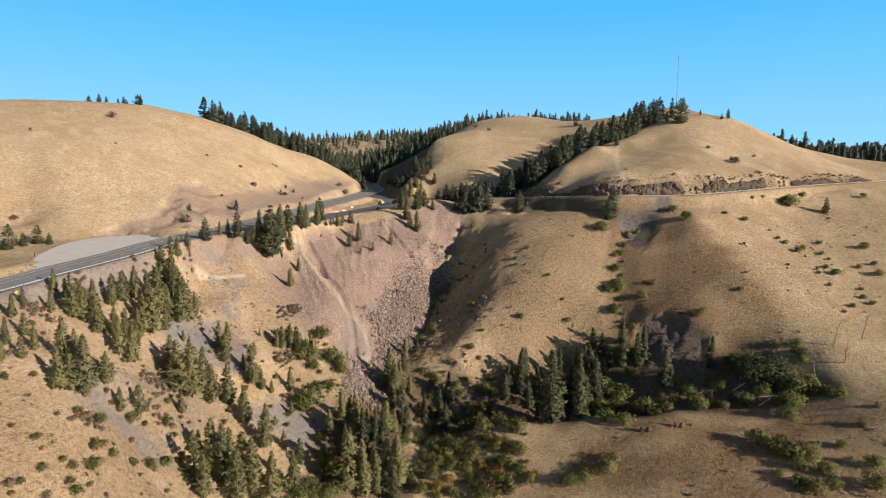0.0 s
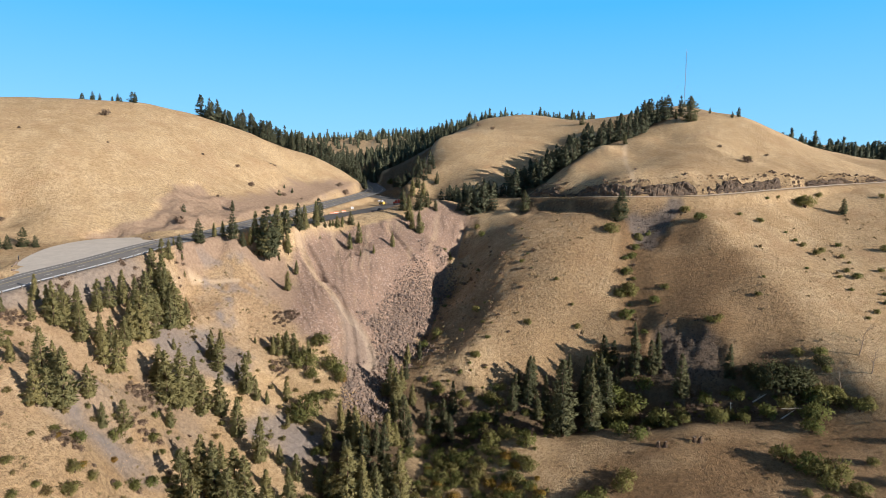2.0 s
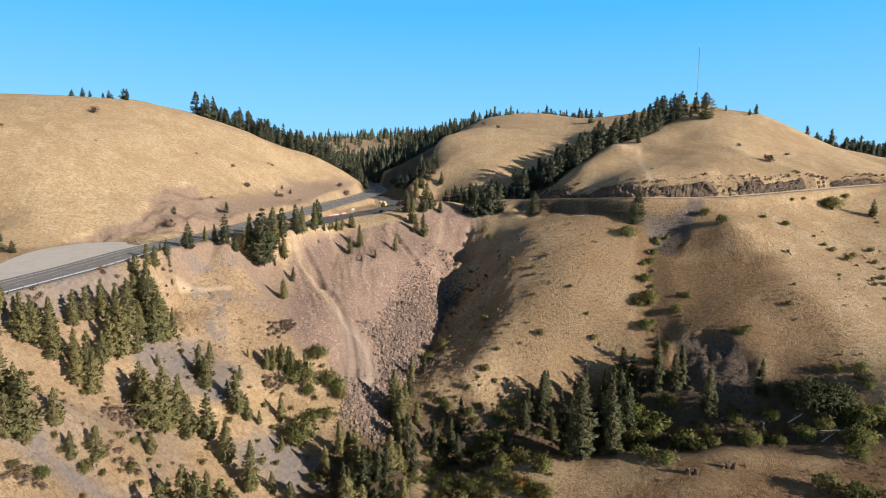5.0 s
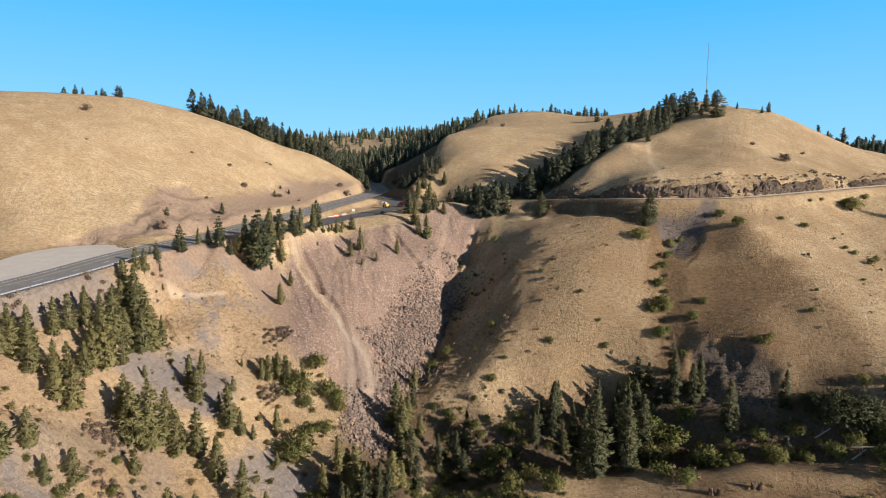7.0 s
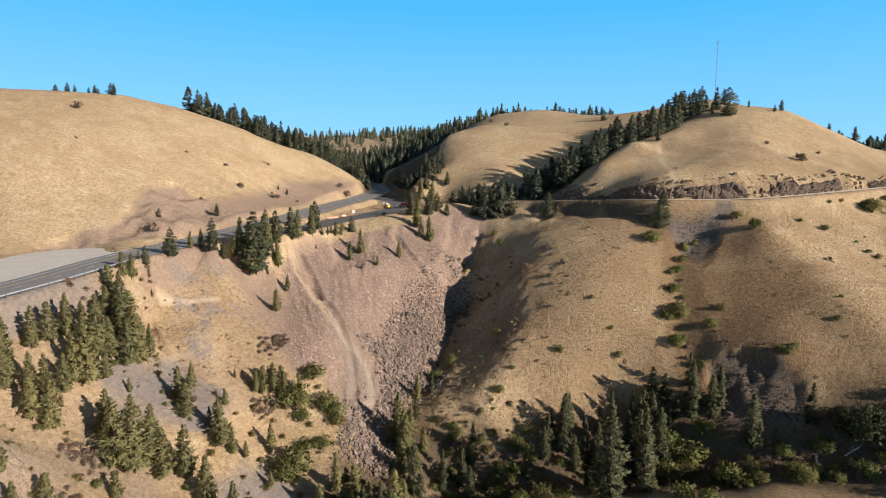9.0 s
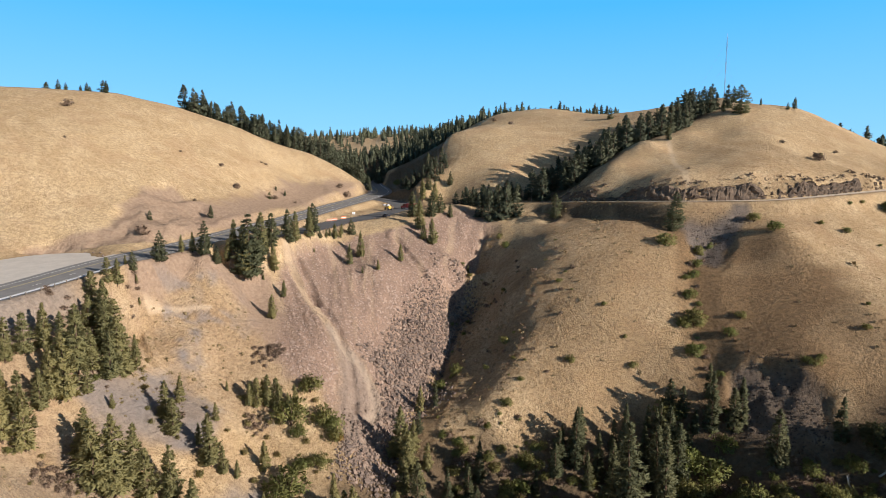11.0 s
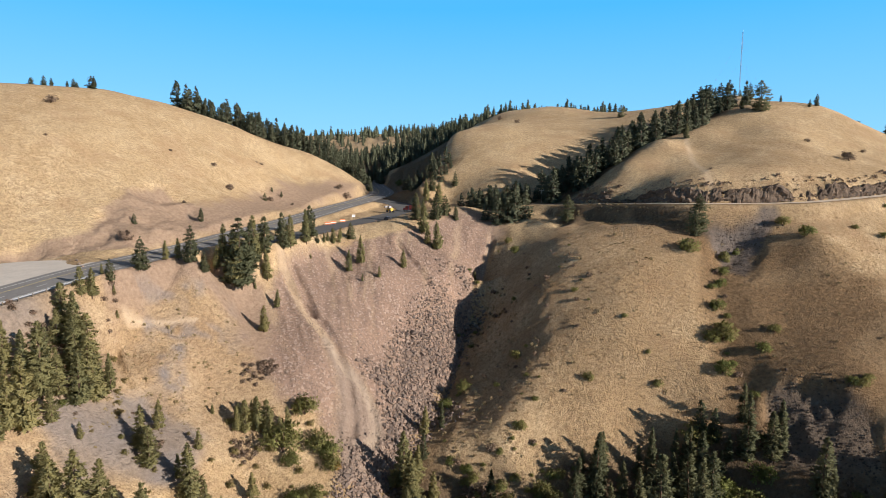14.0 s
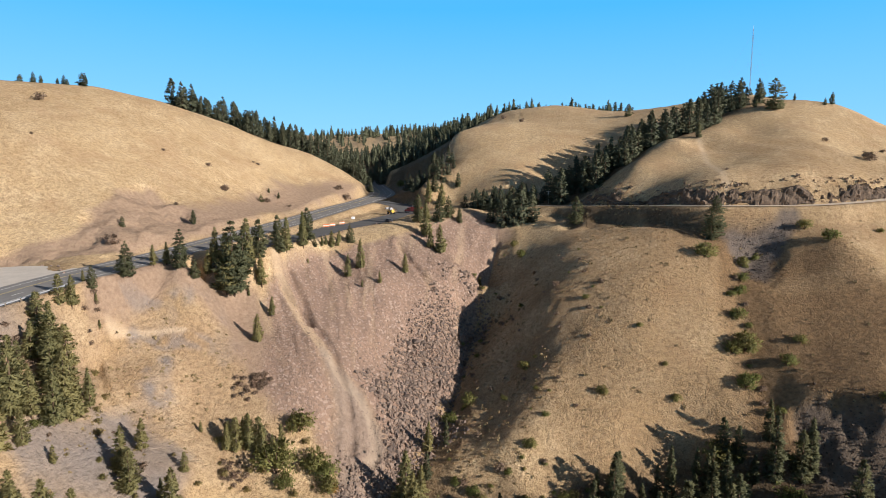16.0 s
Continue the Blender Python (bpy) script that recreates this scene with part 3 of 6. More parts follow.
def smooth_mesh(name, verts, faces, smooth=True):
    me = bpy.data.meshes.new(name)
    me.from_pydata(verts, [], faces)
    me.polygons.foreach_set("use_smooth", [smooth] * len(me.polygons))
    me.update()
    return me


gx, gy = steps(-150, 235, 1.3, -2700, 2700), steps(105, 420, 1.3, -2400, 3200)
gx = np.concatenate([gx[gx < -106], np.arange(-105, 26, 0.75), gx[gx > 26]])
gy = np.concatenate([gy[gy < 211], np.arange(212, 301, 0.75), gy[gy > 301]])
X, Y = np.meshgrid(gx, gy)
H = height(X, Y)
nx, ny = len(gx), len(gy)


def heights(x, y):
    """The built ground's height at x, y (arrays)."""
    x, y = np.asarray(x, float), np.asarray(y, float)
    i = np.clip(np.searchsorted(gx, x) - 1, 0, nx - 2)
    j = np.clip(np.searchsorted(gy, y) - 1, 0, ny - 2)
    a, b = (x - gx[i]) / (gx[i + 1] - gx[i]), (y - gy[j]) / (gy[j + 1] - gy[j])
    return (H[j, i] * (1 - a) + H[j, i + 1] * a) * (1 - b) + (H[j + 1, i] * (1 - a) + H[j + 1, i + 1] * a) * b


def at(x, y):
    return float(heights(x, y))


idx = np.arange(nx * ny).reshape(ny, nx)
quads = np.stack([idx[:-1, :-1], idx[:-1, 1:], idx[1:, 1:], idx[1:, :-1]], -1).reshape(-1, 4)
ground_mesh = bpy.data.meshes.new("ground")
ground_mesh.vertices.add(nx * ny)
ground_mesh.vertices.foreach_set("co", np.stack([X, Y, H], -1).astype(np.float32).ravel())
ground_mesh.loops.add(quads.size)
ground_mesh.loops.foreach_set("vertex_index", quads.astype(np.int32).ravel())
ground_mesh.polygons.add(len(quads))
ground_mesh.polygons.foreach_set("loop_start", np.arange(0, quads.size, 4, dtype=np.int32))
ground_mesh.polygons.foreach_set("use_smooth", np.ones(len(quads), bool))
ground_mesh.update()
ground_mesh.validate()
rail_d, _, rail_side, rail_way = along(ROADWAY, X, Y)
talus = within(TALUS_AREA, X, Y, 2.0, 21)
streak = ease(0.15, 0.75, waves(np.arctan2(Y - 190, X + 22) * 70, np.hypot(X + 22, Y - 190) * 0.05, 1.9, 17) * 0.6 + 0.4 * waves(np.arctan2(Y - 190, X + 22) * 70, np.hypot(X + 22, Y - 190) * 0.1, 0.7, 18) + 0.25 * waves(X, Y, 30, 19)) * ease(235, 275, Y)
crease_d, _, crease_side, _ = along(GULLY, X, Y)
beyond = ease(-0.3, 0.9, crease_d * crease_side) * (Y > 215)
talus = talus * (1 - beyond)
soft_streak = (1 - beyond) * streak * within(TALUS_AREA, X, Y, 2.0, 21)
talus = talus * (1 - 0.35 * streak)
cut_d, _, cut_side, _ = along(SIDEWAY, X, Y)
cut = ease(3.2, 3.8, cut_d) * (1 - ease(5.2, 7.2, cut_d)) * (cut_side > 0) * (X < 265) * ease(-0.7, 0.2, waves(X, Y, 9.0, 61))
bank = ease(6.5, 7.5, rail_d) * (1 - ease(12, 15, rail_d)) * (rail_side < 0) * (1 - ease(205, 238, Y)) * (Y > 60)
gravel = np.clip(within(GREY_SLOPE, X, Y, 2.5, 24) + within(GREY_BANK, X, Y, 2.5, 25) + within(GREY_FOOT, X, Y, 2.5, 26) + 0.9 * bank + 0.65 * within(GREY_STRIP, X, Y, 2.0, 78) * ease(-0.8, 0.2, waves(X, Y, 4.0, 79)) + 0.75 * np.maximum(within(GREY_CAP, X, Y, 1.5, 73), np.maximum(within(GREY_BAND, X, Y, 1.5, 74), within(GREY_SMUDGE, X, Y, 1.8, 75))) * ease(-0.7, 0.3, waves(X, Y, 2.5, 76)) + 0.2 * within(CUT_FACE, X, Y, 4, 38) + 0.55 * within(SCREE_DRAW, X, Y, 2.0, 22) + 0.28 * within(CLIFF_AREA, X, Y, 2.0, 23) + 0.45 * within(SLOPE_GRASS, X, Y, 5, 36) * ease(0.0, 0.6, waves(X, Y, 17, 45) + 0.4 * waves(X, Y, 5, 46)) * (1 - ease(205, 225, Y)) + 0.3 * within(HEAD_AREA, X, Y, 4, 33) * ease(0.05, 0.45, 0.65 * waves(X * 1.7, Y * 0.5, 8, 43) + 0.35 * waves(X, Y, 2.5, 44)), 0, 1) * (0.8 + 0.2 * waves(X, Y, 6, 31))
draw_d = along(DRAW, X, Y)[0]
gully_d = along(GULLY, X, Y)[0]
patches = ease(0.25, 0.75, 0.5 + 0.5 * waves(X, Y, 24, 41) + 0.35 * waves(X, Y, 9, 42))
# Scrub brown; on the knob it also paints the near side's dim grazing sun
scrub_dim = np.clip((0.6 + 0.3 * patches) * within(BROWN_KNOB, X, Y, 7, 27) + (0.45 + 0.4 * patches) * within(BROWN_FIELD, X, Y, 9, 28) + 0.5 * (1 - ease(3, 9, draw_d)) + 0.4 * (1 - ease(5, 12, gully_d)) + (0.16 + 0.3 * patches) * ease(-5, 30, X) * (1 - 0.9 * ease(116, 142, X)) * (1 - ease(320, 345, Y)) * (0.4 + 0.6 * ease(195, 215, Y)) + 0.35 * patches * ease(318, 340, Y) * ease(30, 60, X) * (1 - 0.6 * ease(360, 395, Y)) + 0.5 * patches * (1 - ease(-75, -40, X)) * (1 - ease(255, 275, Y)), 0, 1)
red = np.clip(0.9 * within(EARTH_RIM, X, Y, 2.5, 80) + 0.9 * within(EARTH_HEAD, X, Y, 2.5, 81) + 0.95 * within(RED_CUT, X, Y, 1.8, 29) + 0.95 * within(RED_BANK, X, Y, 5, 39) + 1.0 * within(RED_HEAD, X, Y, 4, 30) + 0.35 * within(STAND_FLOOR, X, Y, 5, 32) + 0.2 * patches * within(HEAD_AREA, X, Y, 6, 33) + 0.3 * (1 - patches) * within(SLOPE_GRASS, X, Y, 6, 37), 0, 1)
duff_shade = np.maximum(0.85 * within(FOREST_FLOOR, X, Y, 5, 34), 0.5 * cut)
duff_shade = np.maximum(duff_shade, 0.85 * np.maximum(within(SCREE_DRAW, X, Y, 2.0, 22), within(CLIFF_AREA, X, Y, 2.0, 23)))
# Shade on the brushy slope under the side road, painted as dark ground
duff_shade = np.maximum(duff_shade, 0.8 * within(BELOW_ROAD, X, Y, 3.0, 63))
# The hill's shadow over the gorge, put into the ground's colour as dark rock
duff_shade = np.maximum(duff_shade, 0.8 * np.maximum(within(CUT_BOWL, X, Y, 2.2, 55), within(CUT_SHADE, X, Y, 3.0, 57)))
# Lee side of the spur: brushy ground, its colour deepened for the shade
duff_shade = np.maximum(duff_shade, (0.05 + 0.15 * patches) * within(LEE_SCRUB, X, Y, 4, 62))
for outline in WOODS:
    duff_shade = np.maximum(duff_shade, 0.8 * within(outline, X, Y, 5, 35))
pale_d = along(curved(RILL_WEST), X, Y)[0]
bare = np.clip(0.6 * (1 - ease(0.3, 1.0, along(curved(TRACK), X, Y)[0])) + 0.55 * (1 - ease(0.6, 1.8, along(curved(PATH), X, Y)[0])) + 0.62 * soft_streak + 0.55 * (1 - beyond) * (1 - ease(0.8, 2.4, pale_d)), 0, 1)
wash = within(WASH, X, Y, 1.6, 71) * (1 - beyond)
talus = talus * (1 - 0.75 * wash) * (1 - 0.6 * (1 - ease(0.8, 2.4, pale_d)))
red = np.maximum(red, 0.9 * wash)
gravel = np.maximum(gravel, 0.45 * wash)
for layer, three in (("cover", (talus, gravel, scrub_dim)), ("more", (red, duff_shade, bare))):
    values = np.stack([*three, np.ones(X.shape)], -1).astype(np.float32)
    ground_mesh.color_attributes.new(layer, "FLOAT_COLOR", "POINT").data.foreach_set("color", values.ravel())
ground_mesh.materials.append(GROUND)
ground = tagged(new("ground", ground_mesh), "dry golden grass hills with a brown talus gully", "ground", kind="structure")


def ribbon(name, line, left, right, mat, lift=0.0, step=2.0, thick=0.0):
    """A strip along a curved line, from left to right of it (left is plus)."""
    p = np.array(curved(line, step))
    t = np.gradient(p[:, :2], axis=0)
    t /= np.linalg.norm(t, axis=1)[:, None]
    n = np.stack([-t[:, 1], t[:, 0]], -1)
    rows = [left + (right - left) * i / 6 for i in range(7)]
    v = [(x + n[i, 0] * o, y + n[i, 1] * o, z + lift) for i, (x, y, z) in enumerate(p) for o in rows]
    f = [(i * 7 + j, i * 7 + j + 1, i * 7 + j + 8, i * 7 + j + 7) for i in range(len(p) - 1) for j in range(6)]
    me = smooth_mesh(name, v, [q[::-1] for q in f] if left < right else f)
    me.materials.append(mat)
    return new(name, me)


highway = tagged(ribbon("road", HIGHWAY, 8.2, -8.2, ASPHALT), "grey asphalt mountain highway with painted lanes", "road", kind="structure")
parking = tagged(ribbon("pullout", PULLOUT, 6.8, -6.8, NEW_ASPHALT, 0.01), "dark asphalt viewpoint pullout beside the highway", "pavement", kind="structure")
dirt_road = tagged(ribbon("dirt_road", SIDE_ROAD, 2.8, -2.8, DIRT), "pale gravel side road cut into the hill", "road", kind="structure")


def part(name, mesh, mat, parent, label=""):
    """Links a mesh as one part under a thing."""
    ob = new(name, mesh)
    if mat and not mesh.materials:
        mesh.materials.append(mat)
    ob.parent = parent
    return tagged(ob, label)


def offset(line, o, lift, step=2.0):
    p = np.array(curved(line, step))
    t = np.gradient(p[:, :2], axis=0)
    t /= np.linalg.norm(t, axis=1)[:, None]
    return np.column_stack([p[:, 0] - t[:, 1] * o, p[:, 1] + t[:, 0] * o, p[:, 2] + lift])


def strip_mesh(name, edge_a, edge_b):
    n = len(edge_a)
    v = [tuple(p) for p in edge_a] + [tuple(p) for p in edge_b]
    return smooth_mesh(name, v, [(i, i + 1, n + i + 1, n + i) for i in range(n - 1)])


# Painted lines
for o, wide, dash, mat in ((-5.7, 0.24, 0, PAINT), (5.7, 0.24, 0, PAINT), (-1.9, 0.22, 1, PAINT), (1.7, 0.16, 0, YELLOW), (2.1, 0.16, 0, YELLOW)):
    a, b = offset(HIGHWAY, o - wide / 2, 0.025, 1.5), offset(HIGHWAY, o + wide / 2, 0.025, 1.5)
    if not dash:
        part("edge_line", strip_mesh("edge_line", b, a), mat, highway)
        continue
    for i in range(0, len(a) - 3, 8):
        part("lane_dash", strip_mesh("lane_dash", b[i:i + 3], a[i:i + 3]), mat, highway)

# The wide gravel turnout on the hill side of the highway
near_side = offset(HIGHWAY, 8.0, -0.02)
rim = np.array(curved([(x, y, 0) for x, y in TURNOUT[:7]], 2.0))[:, :2]
rim_z = along(ROADWAY, rim[:, 0], rim[:, 1])[1] - 0.03
inner = [near_side[np.argmin(np.hypot(near_side[:, 0] - x, near_side[:, 1] - y))] for x, y in rim]
verts, faces = [], []
for (x, y), z, q in zip(rim, rim_z, inner):
    verts += [(x + (q[0] - x) * k / 6, y + (q[1] - y) * k / 6, z + (q[2] - z) * k / 6) for k in range(7)]
for i in range(len(rim) - 1):
    faces += [(i * 7 + k, i * 7 + k + 1, i * 7 + k + 8, i * 7 + k + 7) for k in range(6)]
turnout_mesh = smooth_mesh("turnout", verts, faces)
turnout_mesh.materials.append(GRAVEL)
tagged(new("turnout", turnout_mesh), "pale grey gravel turnout beside the highway", "pavement", kind="structure")


def box(bm, x, y, z, sx, sy, sz, turn=0.0):
    bmesh.ops.create_cube(bm, size=1.0, matrix=Matrix.LocRotScale((x, y, z), Euler((0, 0, turn)), (sx, sy, sz)))


def mesh_of(name, bm, smooth=False):
    me = bpy.data.meshes.new(name)
    bm.to_mesh(me)
    bm.free()
    me.polygons.foreach_set("use_smooth", [smooth] * len(me.polygons))
    return me


# Guard rail on the valley side
rail_line = [p for p in offset(HIGHWAY, -8.5, 0.0, 1.9) if 60 < p[1] < 236]
rail = tagged(new("guardrail"), "galvanized steel guard rail on posts beside the highway", "guardrail")
rail.location = rail_line[0]
shape = [(0.0, 0.42), (0.07, 0.50), (0.0, 0.58), (0.07, 0.66), (0.0, 0.74)]
base = Vector(rail_line[0])
v, f = [], []
for i, p in enumerate(rail_line):
    q = rail_line[min(i + 1, len(rail_line) - 1)] - rail_line[max(i - 1, 0)]
    n = Vector((q[1], -q[0], 0)).normalized()
    for o, z in shape:
        v.append(tuple(Vector(p) + n * (0.12 - o) + Vector((0, 0, z)) - base))
    for o, z in shape:
        v.append(tuple(Vector(p) + n * (0.15 - o) + Vector((0, 0, z)) - base))
for i in range(len(rail_line) - 1):
    a, b = i * 10, i * 10 + 10
    for k in range(4):
        f += [(a + k, b + k, b + k + 1, a + k + 1), (a + 5 + k + 1, b + 5 + k + 1, b + 5 + k, a + 5 + k)]
    f += [(a + 4, b + 4, b + 9, a + 9), (a + 5, b + 5, b, a)]
part("beam", smooth_mesh("beam", v, f, False), STEEL, rail)
bm = bmesh.new()
box(bm, 0, 0, 0.3, 0.15, 0.2, 0.95)
post_mesh = mesh_of("post", bm)
for p in rail_line[::2]:
    post = part("post", post_mesh, WOOD, rail, "weathered wooden post")
    post.location = Vector(p) - base + Vector((0.2, 0, 0))


# Where the plants stand: x, y and height in metres
GULLY_FIRS = [(-35, 203, 11.7), (-29, 194, 18), (-26, 189, 17.7), (-20, 189, 19), (-30, 185, 13.5), (-28, 180, 14.1), (-22, 182, 12.0), (-18, 184, 14.8), (-19, 225, 15), (-15, 213, 16), (-19, 217, 11.5), (-16, 250, 9.4), (-11, 251, 8.3), (-16, 239, 8), (-17, 232, 11), (-13, 227, 9), (-34, 178, 13), (-24, 175, 15), (-15, 176, 11), (-32, 190, 10), (-23, 197, 12), (-13, 206, 12), (-17, 204, 9)]
ROUND_TREES = [(110, 208, 12), (106, 211, 8.5), (115, 207, 9.5), (118, 206, 6.8), (106, 215, 6.1), (126, 209, 5)]
UNDER_SHRUBS = [(16, 230, 4.0), (9, 219, 5.5), (14, 200, 6.0), (20, 203, 4.5), (25, 196, 6.0), (62, 227, 6.5), (67, 223, 7.5), (59, 218, 7.0), (55, 198, 4.8), (59, 232, 4.4), (60, 238, 7.2), (65, 219, 5.3), (88, 201, 5.0), (89, 213, 4.1), (96, 200, 3.4), (93, 204, 3.5), (103, 199, 5.1), (115, 192, 6.5), (113, 194, 5.1), (110, 201, 4.8), (121, 201, 4.8), (124, 200, 4.7), (127, 191, 4.2), (129, 190, 3.6), (124, 195, 3.1), (70, 213, 4.1), (74, 206, 4.0), (78, 204, 3.9), (121, 216, 3.6), (127, 213, 3.6), (126, 207, 2.9), (72, 226, 6)]
SNAGS = [(137, 208, 9.6), (149, 211, 11.3), (136, 200, 7.9), (127, 201, 5.6)]
VALLEY_FIRS = [(-7, 220, 12.7), (-1, 220, 14.2), (2, 226, 13.1), (1, 217, 11.0), (31, 231, 16.5), (38, 203, 27), (36, 227, 15.4), (52, 223, 22), (56, 226, 23), (53, 219, 16.0), (58, 224, 19), (48, 206, 24), (55, 234, 12.1), (30, 229, 17), (70, 231, 19), (76, 230, 14.0), (82, 218, 17), (84, 217, 9.4), (99, 218, 12.9), (33, 224, 12), (24, 227, 11), (18, 224, 9), (43, 229, 15), (46, 233, 10), (40, 224, 18), (27, 233, 8), (33, 234, 12), (47, 237, 11), (59, 232, 11), (63, 230, 9), (72, 238, 11.5), (78, 230, 16)]
ROADSIDE_PINES = [(-118, 168, 5.1), (-115, 159, 6.9), (-117, 180, 8.3), (-113, 172, 6.8), (-110, 177, 13.3), (-108, 179, 12.4), (-104, 179, 12.4), (-107, 193, 11.1), (-106, 198, 10.6), (-104, 202, 12.0), (-104, 180, 9.6), (-101, 183, 9.9), (-104, 223, 11.5), (-99, 219, 16.7), (-96, 214, 14.8), (-97, 203, 17.6), (-95, 195, 16.9), (-97, 193, 13.0), (-97, 189, 10.0), (-99, 185, 10.2), (-97, 177, 12.9), (-94, 179, 13.0), (-92, 208, 13.5), (-91, 213, 14.8), (-91, 219, 9.9), (-108, 185, 11.6), (-92, 212, 15.6), (-112, 178, 10.3), (-100, 202, 13.2), (-112, 183, 8.8)]
SLOPE_PINES = [(-107, 145, 7.3), (-108, 153, 6.2), (-102, 148, 6.7), (-102, 143, 5.8), (-104, 139, 5.7), (-96, 150, 12.4), (-93, 150, 11.2), (-89, 146, 15.3), (-91, 143, 9.8), (-88, 154, 9.1), (-92, 141, 11.1), (-82, 158, 9.0), (-84, 152, 7.0), (-79, 209, 10.6), (-76, 206, 10.0), (-86, 186, 13.4), (-82, 182, 16.9), (-79, 184, 19.0), (-77, 188, 15.9), (-74, 188, 13.3), (-70, 191, 14.6), (-78, 174, 7.2), (-67, 155, 14.5), (-65, 162, 16.5), (-61, 161, 18.5), (-58, 166, 15.4), (-54, 164, 16.5), (-49, 164, 14.4), (-63, 151, 12.6), (-44, 170, 13.1), (-57, 158, 14.8), (-64, 174, 8.4), (-69, 163, 9)]
GULLY_PINES = [(-66, 204, 14.3), (-70, 207, 6.1), (-63, 204, 7.8), (-60, 205, 5.2), (-64, 188, 13.0), (-56, 183, 15.0), (-51, 186, 6.5), (-52, 200, 5.3), (-45, 182, 9.1), (-55, 212, 8.7), (-62, 234, 4.5), (-64, 229, 7.1), (-60, 232, 7.9), (-56, 230, 8.7), (-31, 196, 14.5), (-28, 192, 17.1), (-26, 199, 10.4), (-20, 203, 12.0), (-18, 224, 13.8), (-21, 230, 16.4), (-15, 221, 8.7), (-38, 195, 10.2), (-21, 178, 14.3), (-25, 178, 16.0), (-18, 182, 14.5), (-14, 181, 17.6), (-29, 176, 19.4), (-38, 180, 9.9)]
TALUS_PINES = [(-47, 305, 8.4), (-43, 310, 10.6), (-35, 301, 4.6), (-27, 314, 7.7), (-41, 299, 3.1), (-18, 334, 9.5), (-14, 333, 12.3), (-20, 342, 14.8), (-61, 304, 2.3), (2, 333, 4.1)]
ROAD_EDGE_PINES = [(-99, 252, 10.1), (-97, 264, 6.5), (-95, 268, 7.2), (-90, 266, 11.8), (-86, 266, 6.3), (-86, 276, 8.3), (-84, 277, 11.7), (-80, 275, 18.8), (-78, 276, 22.9), (-76, 279, 15.2), (-75, 281, 16.7), (-73, 286, 13.3), (-69, 295, 13.3), (-67, 298, 12.4), (-63, 306, 13.5), (-71, 282, 11.1), (-74, 278, 2.9), (-66, 275, 6.7), (-67, 263, 9.0), (-102, 241, 6.3), (-55, 317, 6.8), (-58, 314, 4.2), (-53, 319, 5.0), (-63, 312, 12.3), (-57, 316, 3.9), (-53, 322, 4.9), (-49, 324, 7.3), (-60, 311, 3.5), (-45, 323, 3.7), (-24, 353, 12.6), (-15, 355, 13.0), (-11, 360, 10.2), (-21, 359, 7.4), (-6, 359, 6.8), (-22, 416, 13.6), (-15, 415, 12.5)]
HILL_PINES = [(160, 418, 16.5), (193, 500, 11.7), (193, 515, 4.8), (182, 440, 4.3), (198, 432, 6.8), (192, 428, 4.4), (153, 425, 7.2), (109, 388, 7.9), (-108, 319, 5.7), (-123, 296, 3.9), (-100, 377, 3.9), (-95, 389, 3.3), (-160, 239, 7.7), (-165, 230, 10.0), (-156, 240, 5.0), (-163, 235, 5.8), (86, 310, 13.1), (83, 306, 10.4), (43, 346, 11.7), (198, 315, 8.6), (110, 512, 8.5), (172, 505, 6.0), (-6, 430, 8.8), (-19, 426, 10.4), (-100, 390, 2.6)]
GREEN_SHRUBS = [(-47, 168, 4.8), (-42, 168, 4.8), (-38, 170, 4.8), (-34, 171, 5.2), (-32, 174, 3.6), (-40, 174, 3.6), (-51, 160, 4.2), (-45, 161, 4.4), (-83, 141, 3.3), (-82, 153, 3.6), (-78, 164, 2.7), (-79, 132, 3.0), (-77, 127, 3.2), (-81, 123, 1.6), (-75, 140, 2.2), (-73, 152, 3.0), (-74, 146, 3.2), (-68, 152, 1.5), (-83, 113, 1.6), (-76, 119, 2.4), (-48, 206, 8.9), (-52, 227, 8.8), (-49, 239, 5.8), (-43, 230, 6.7), (-39, 226, 4.4), (-49, 224, 4.4), (-42, 216, 4.6), (-46, 215, 3.8), (-40, 229, 5.6), (18, 229, 4.5), (60, 194, 4.8), (72, 208, 7.1), (60, 227, 8.9), (80, 209, 4.1), (88, 204, 5.0), (99, 211, 5.2), (111, 188, 4.6)]
VALLEY_SHRUBS = [(95.5, 175.4, 5.9), (99.9, 170.7, 6.3), (100.8, 167.3, 5.6), (105.0, 166.3, 6.1), (100.6, 162.8, 3.9), (106.9, 159.8, 4.5), (100.1, 153.7, 4.5), (97.0, 156.9, 3.8), (116.9, 169.7, 2.9), (114.7, 151.8, 5.4), (127.2, 176.0, 2.7), (119.4, 159.9, 4.3), (120.0, 199.0, 6.2), (125.0, 198.0, 4.2), (127.0, 194.0, 3.4), (130.1, 192.1, 3.0), (135.1, 181.5, 1.8), (94.0, 161.2, 2.6), (105.5, 154.2, 3.7), (117.9, 200.9, 6.1), (10.0, 224.0, 5.4), (14.0, 225.0, 4.8), (42.1, 172.3, 4.2), (38.1, 171.3, 4.6), (52.0, 177.0, 4.2), (49.1, 173.2, 5.6)]
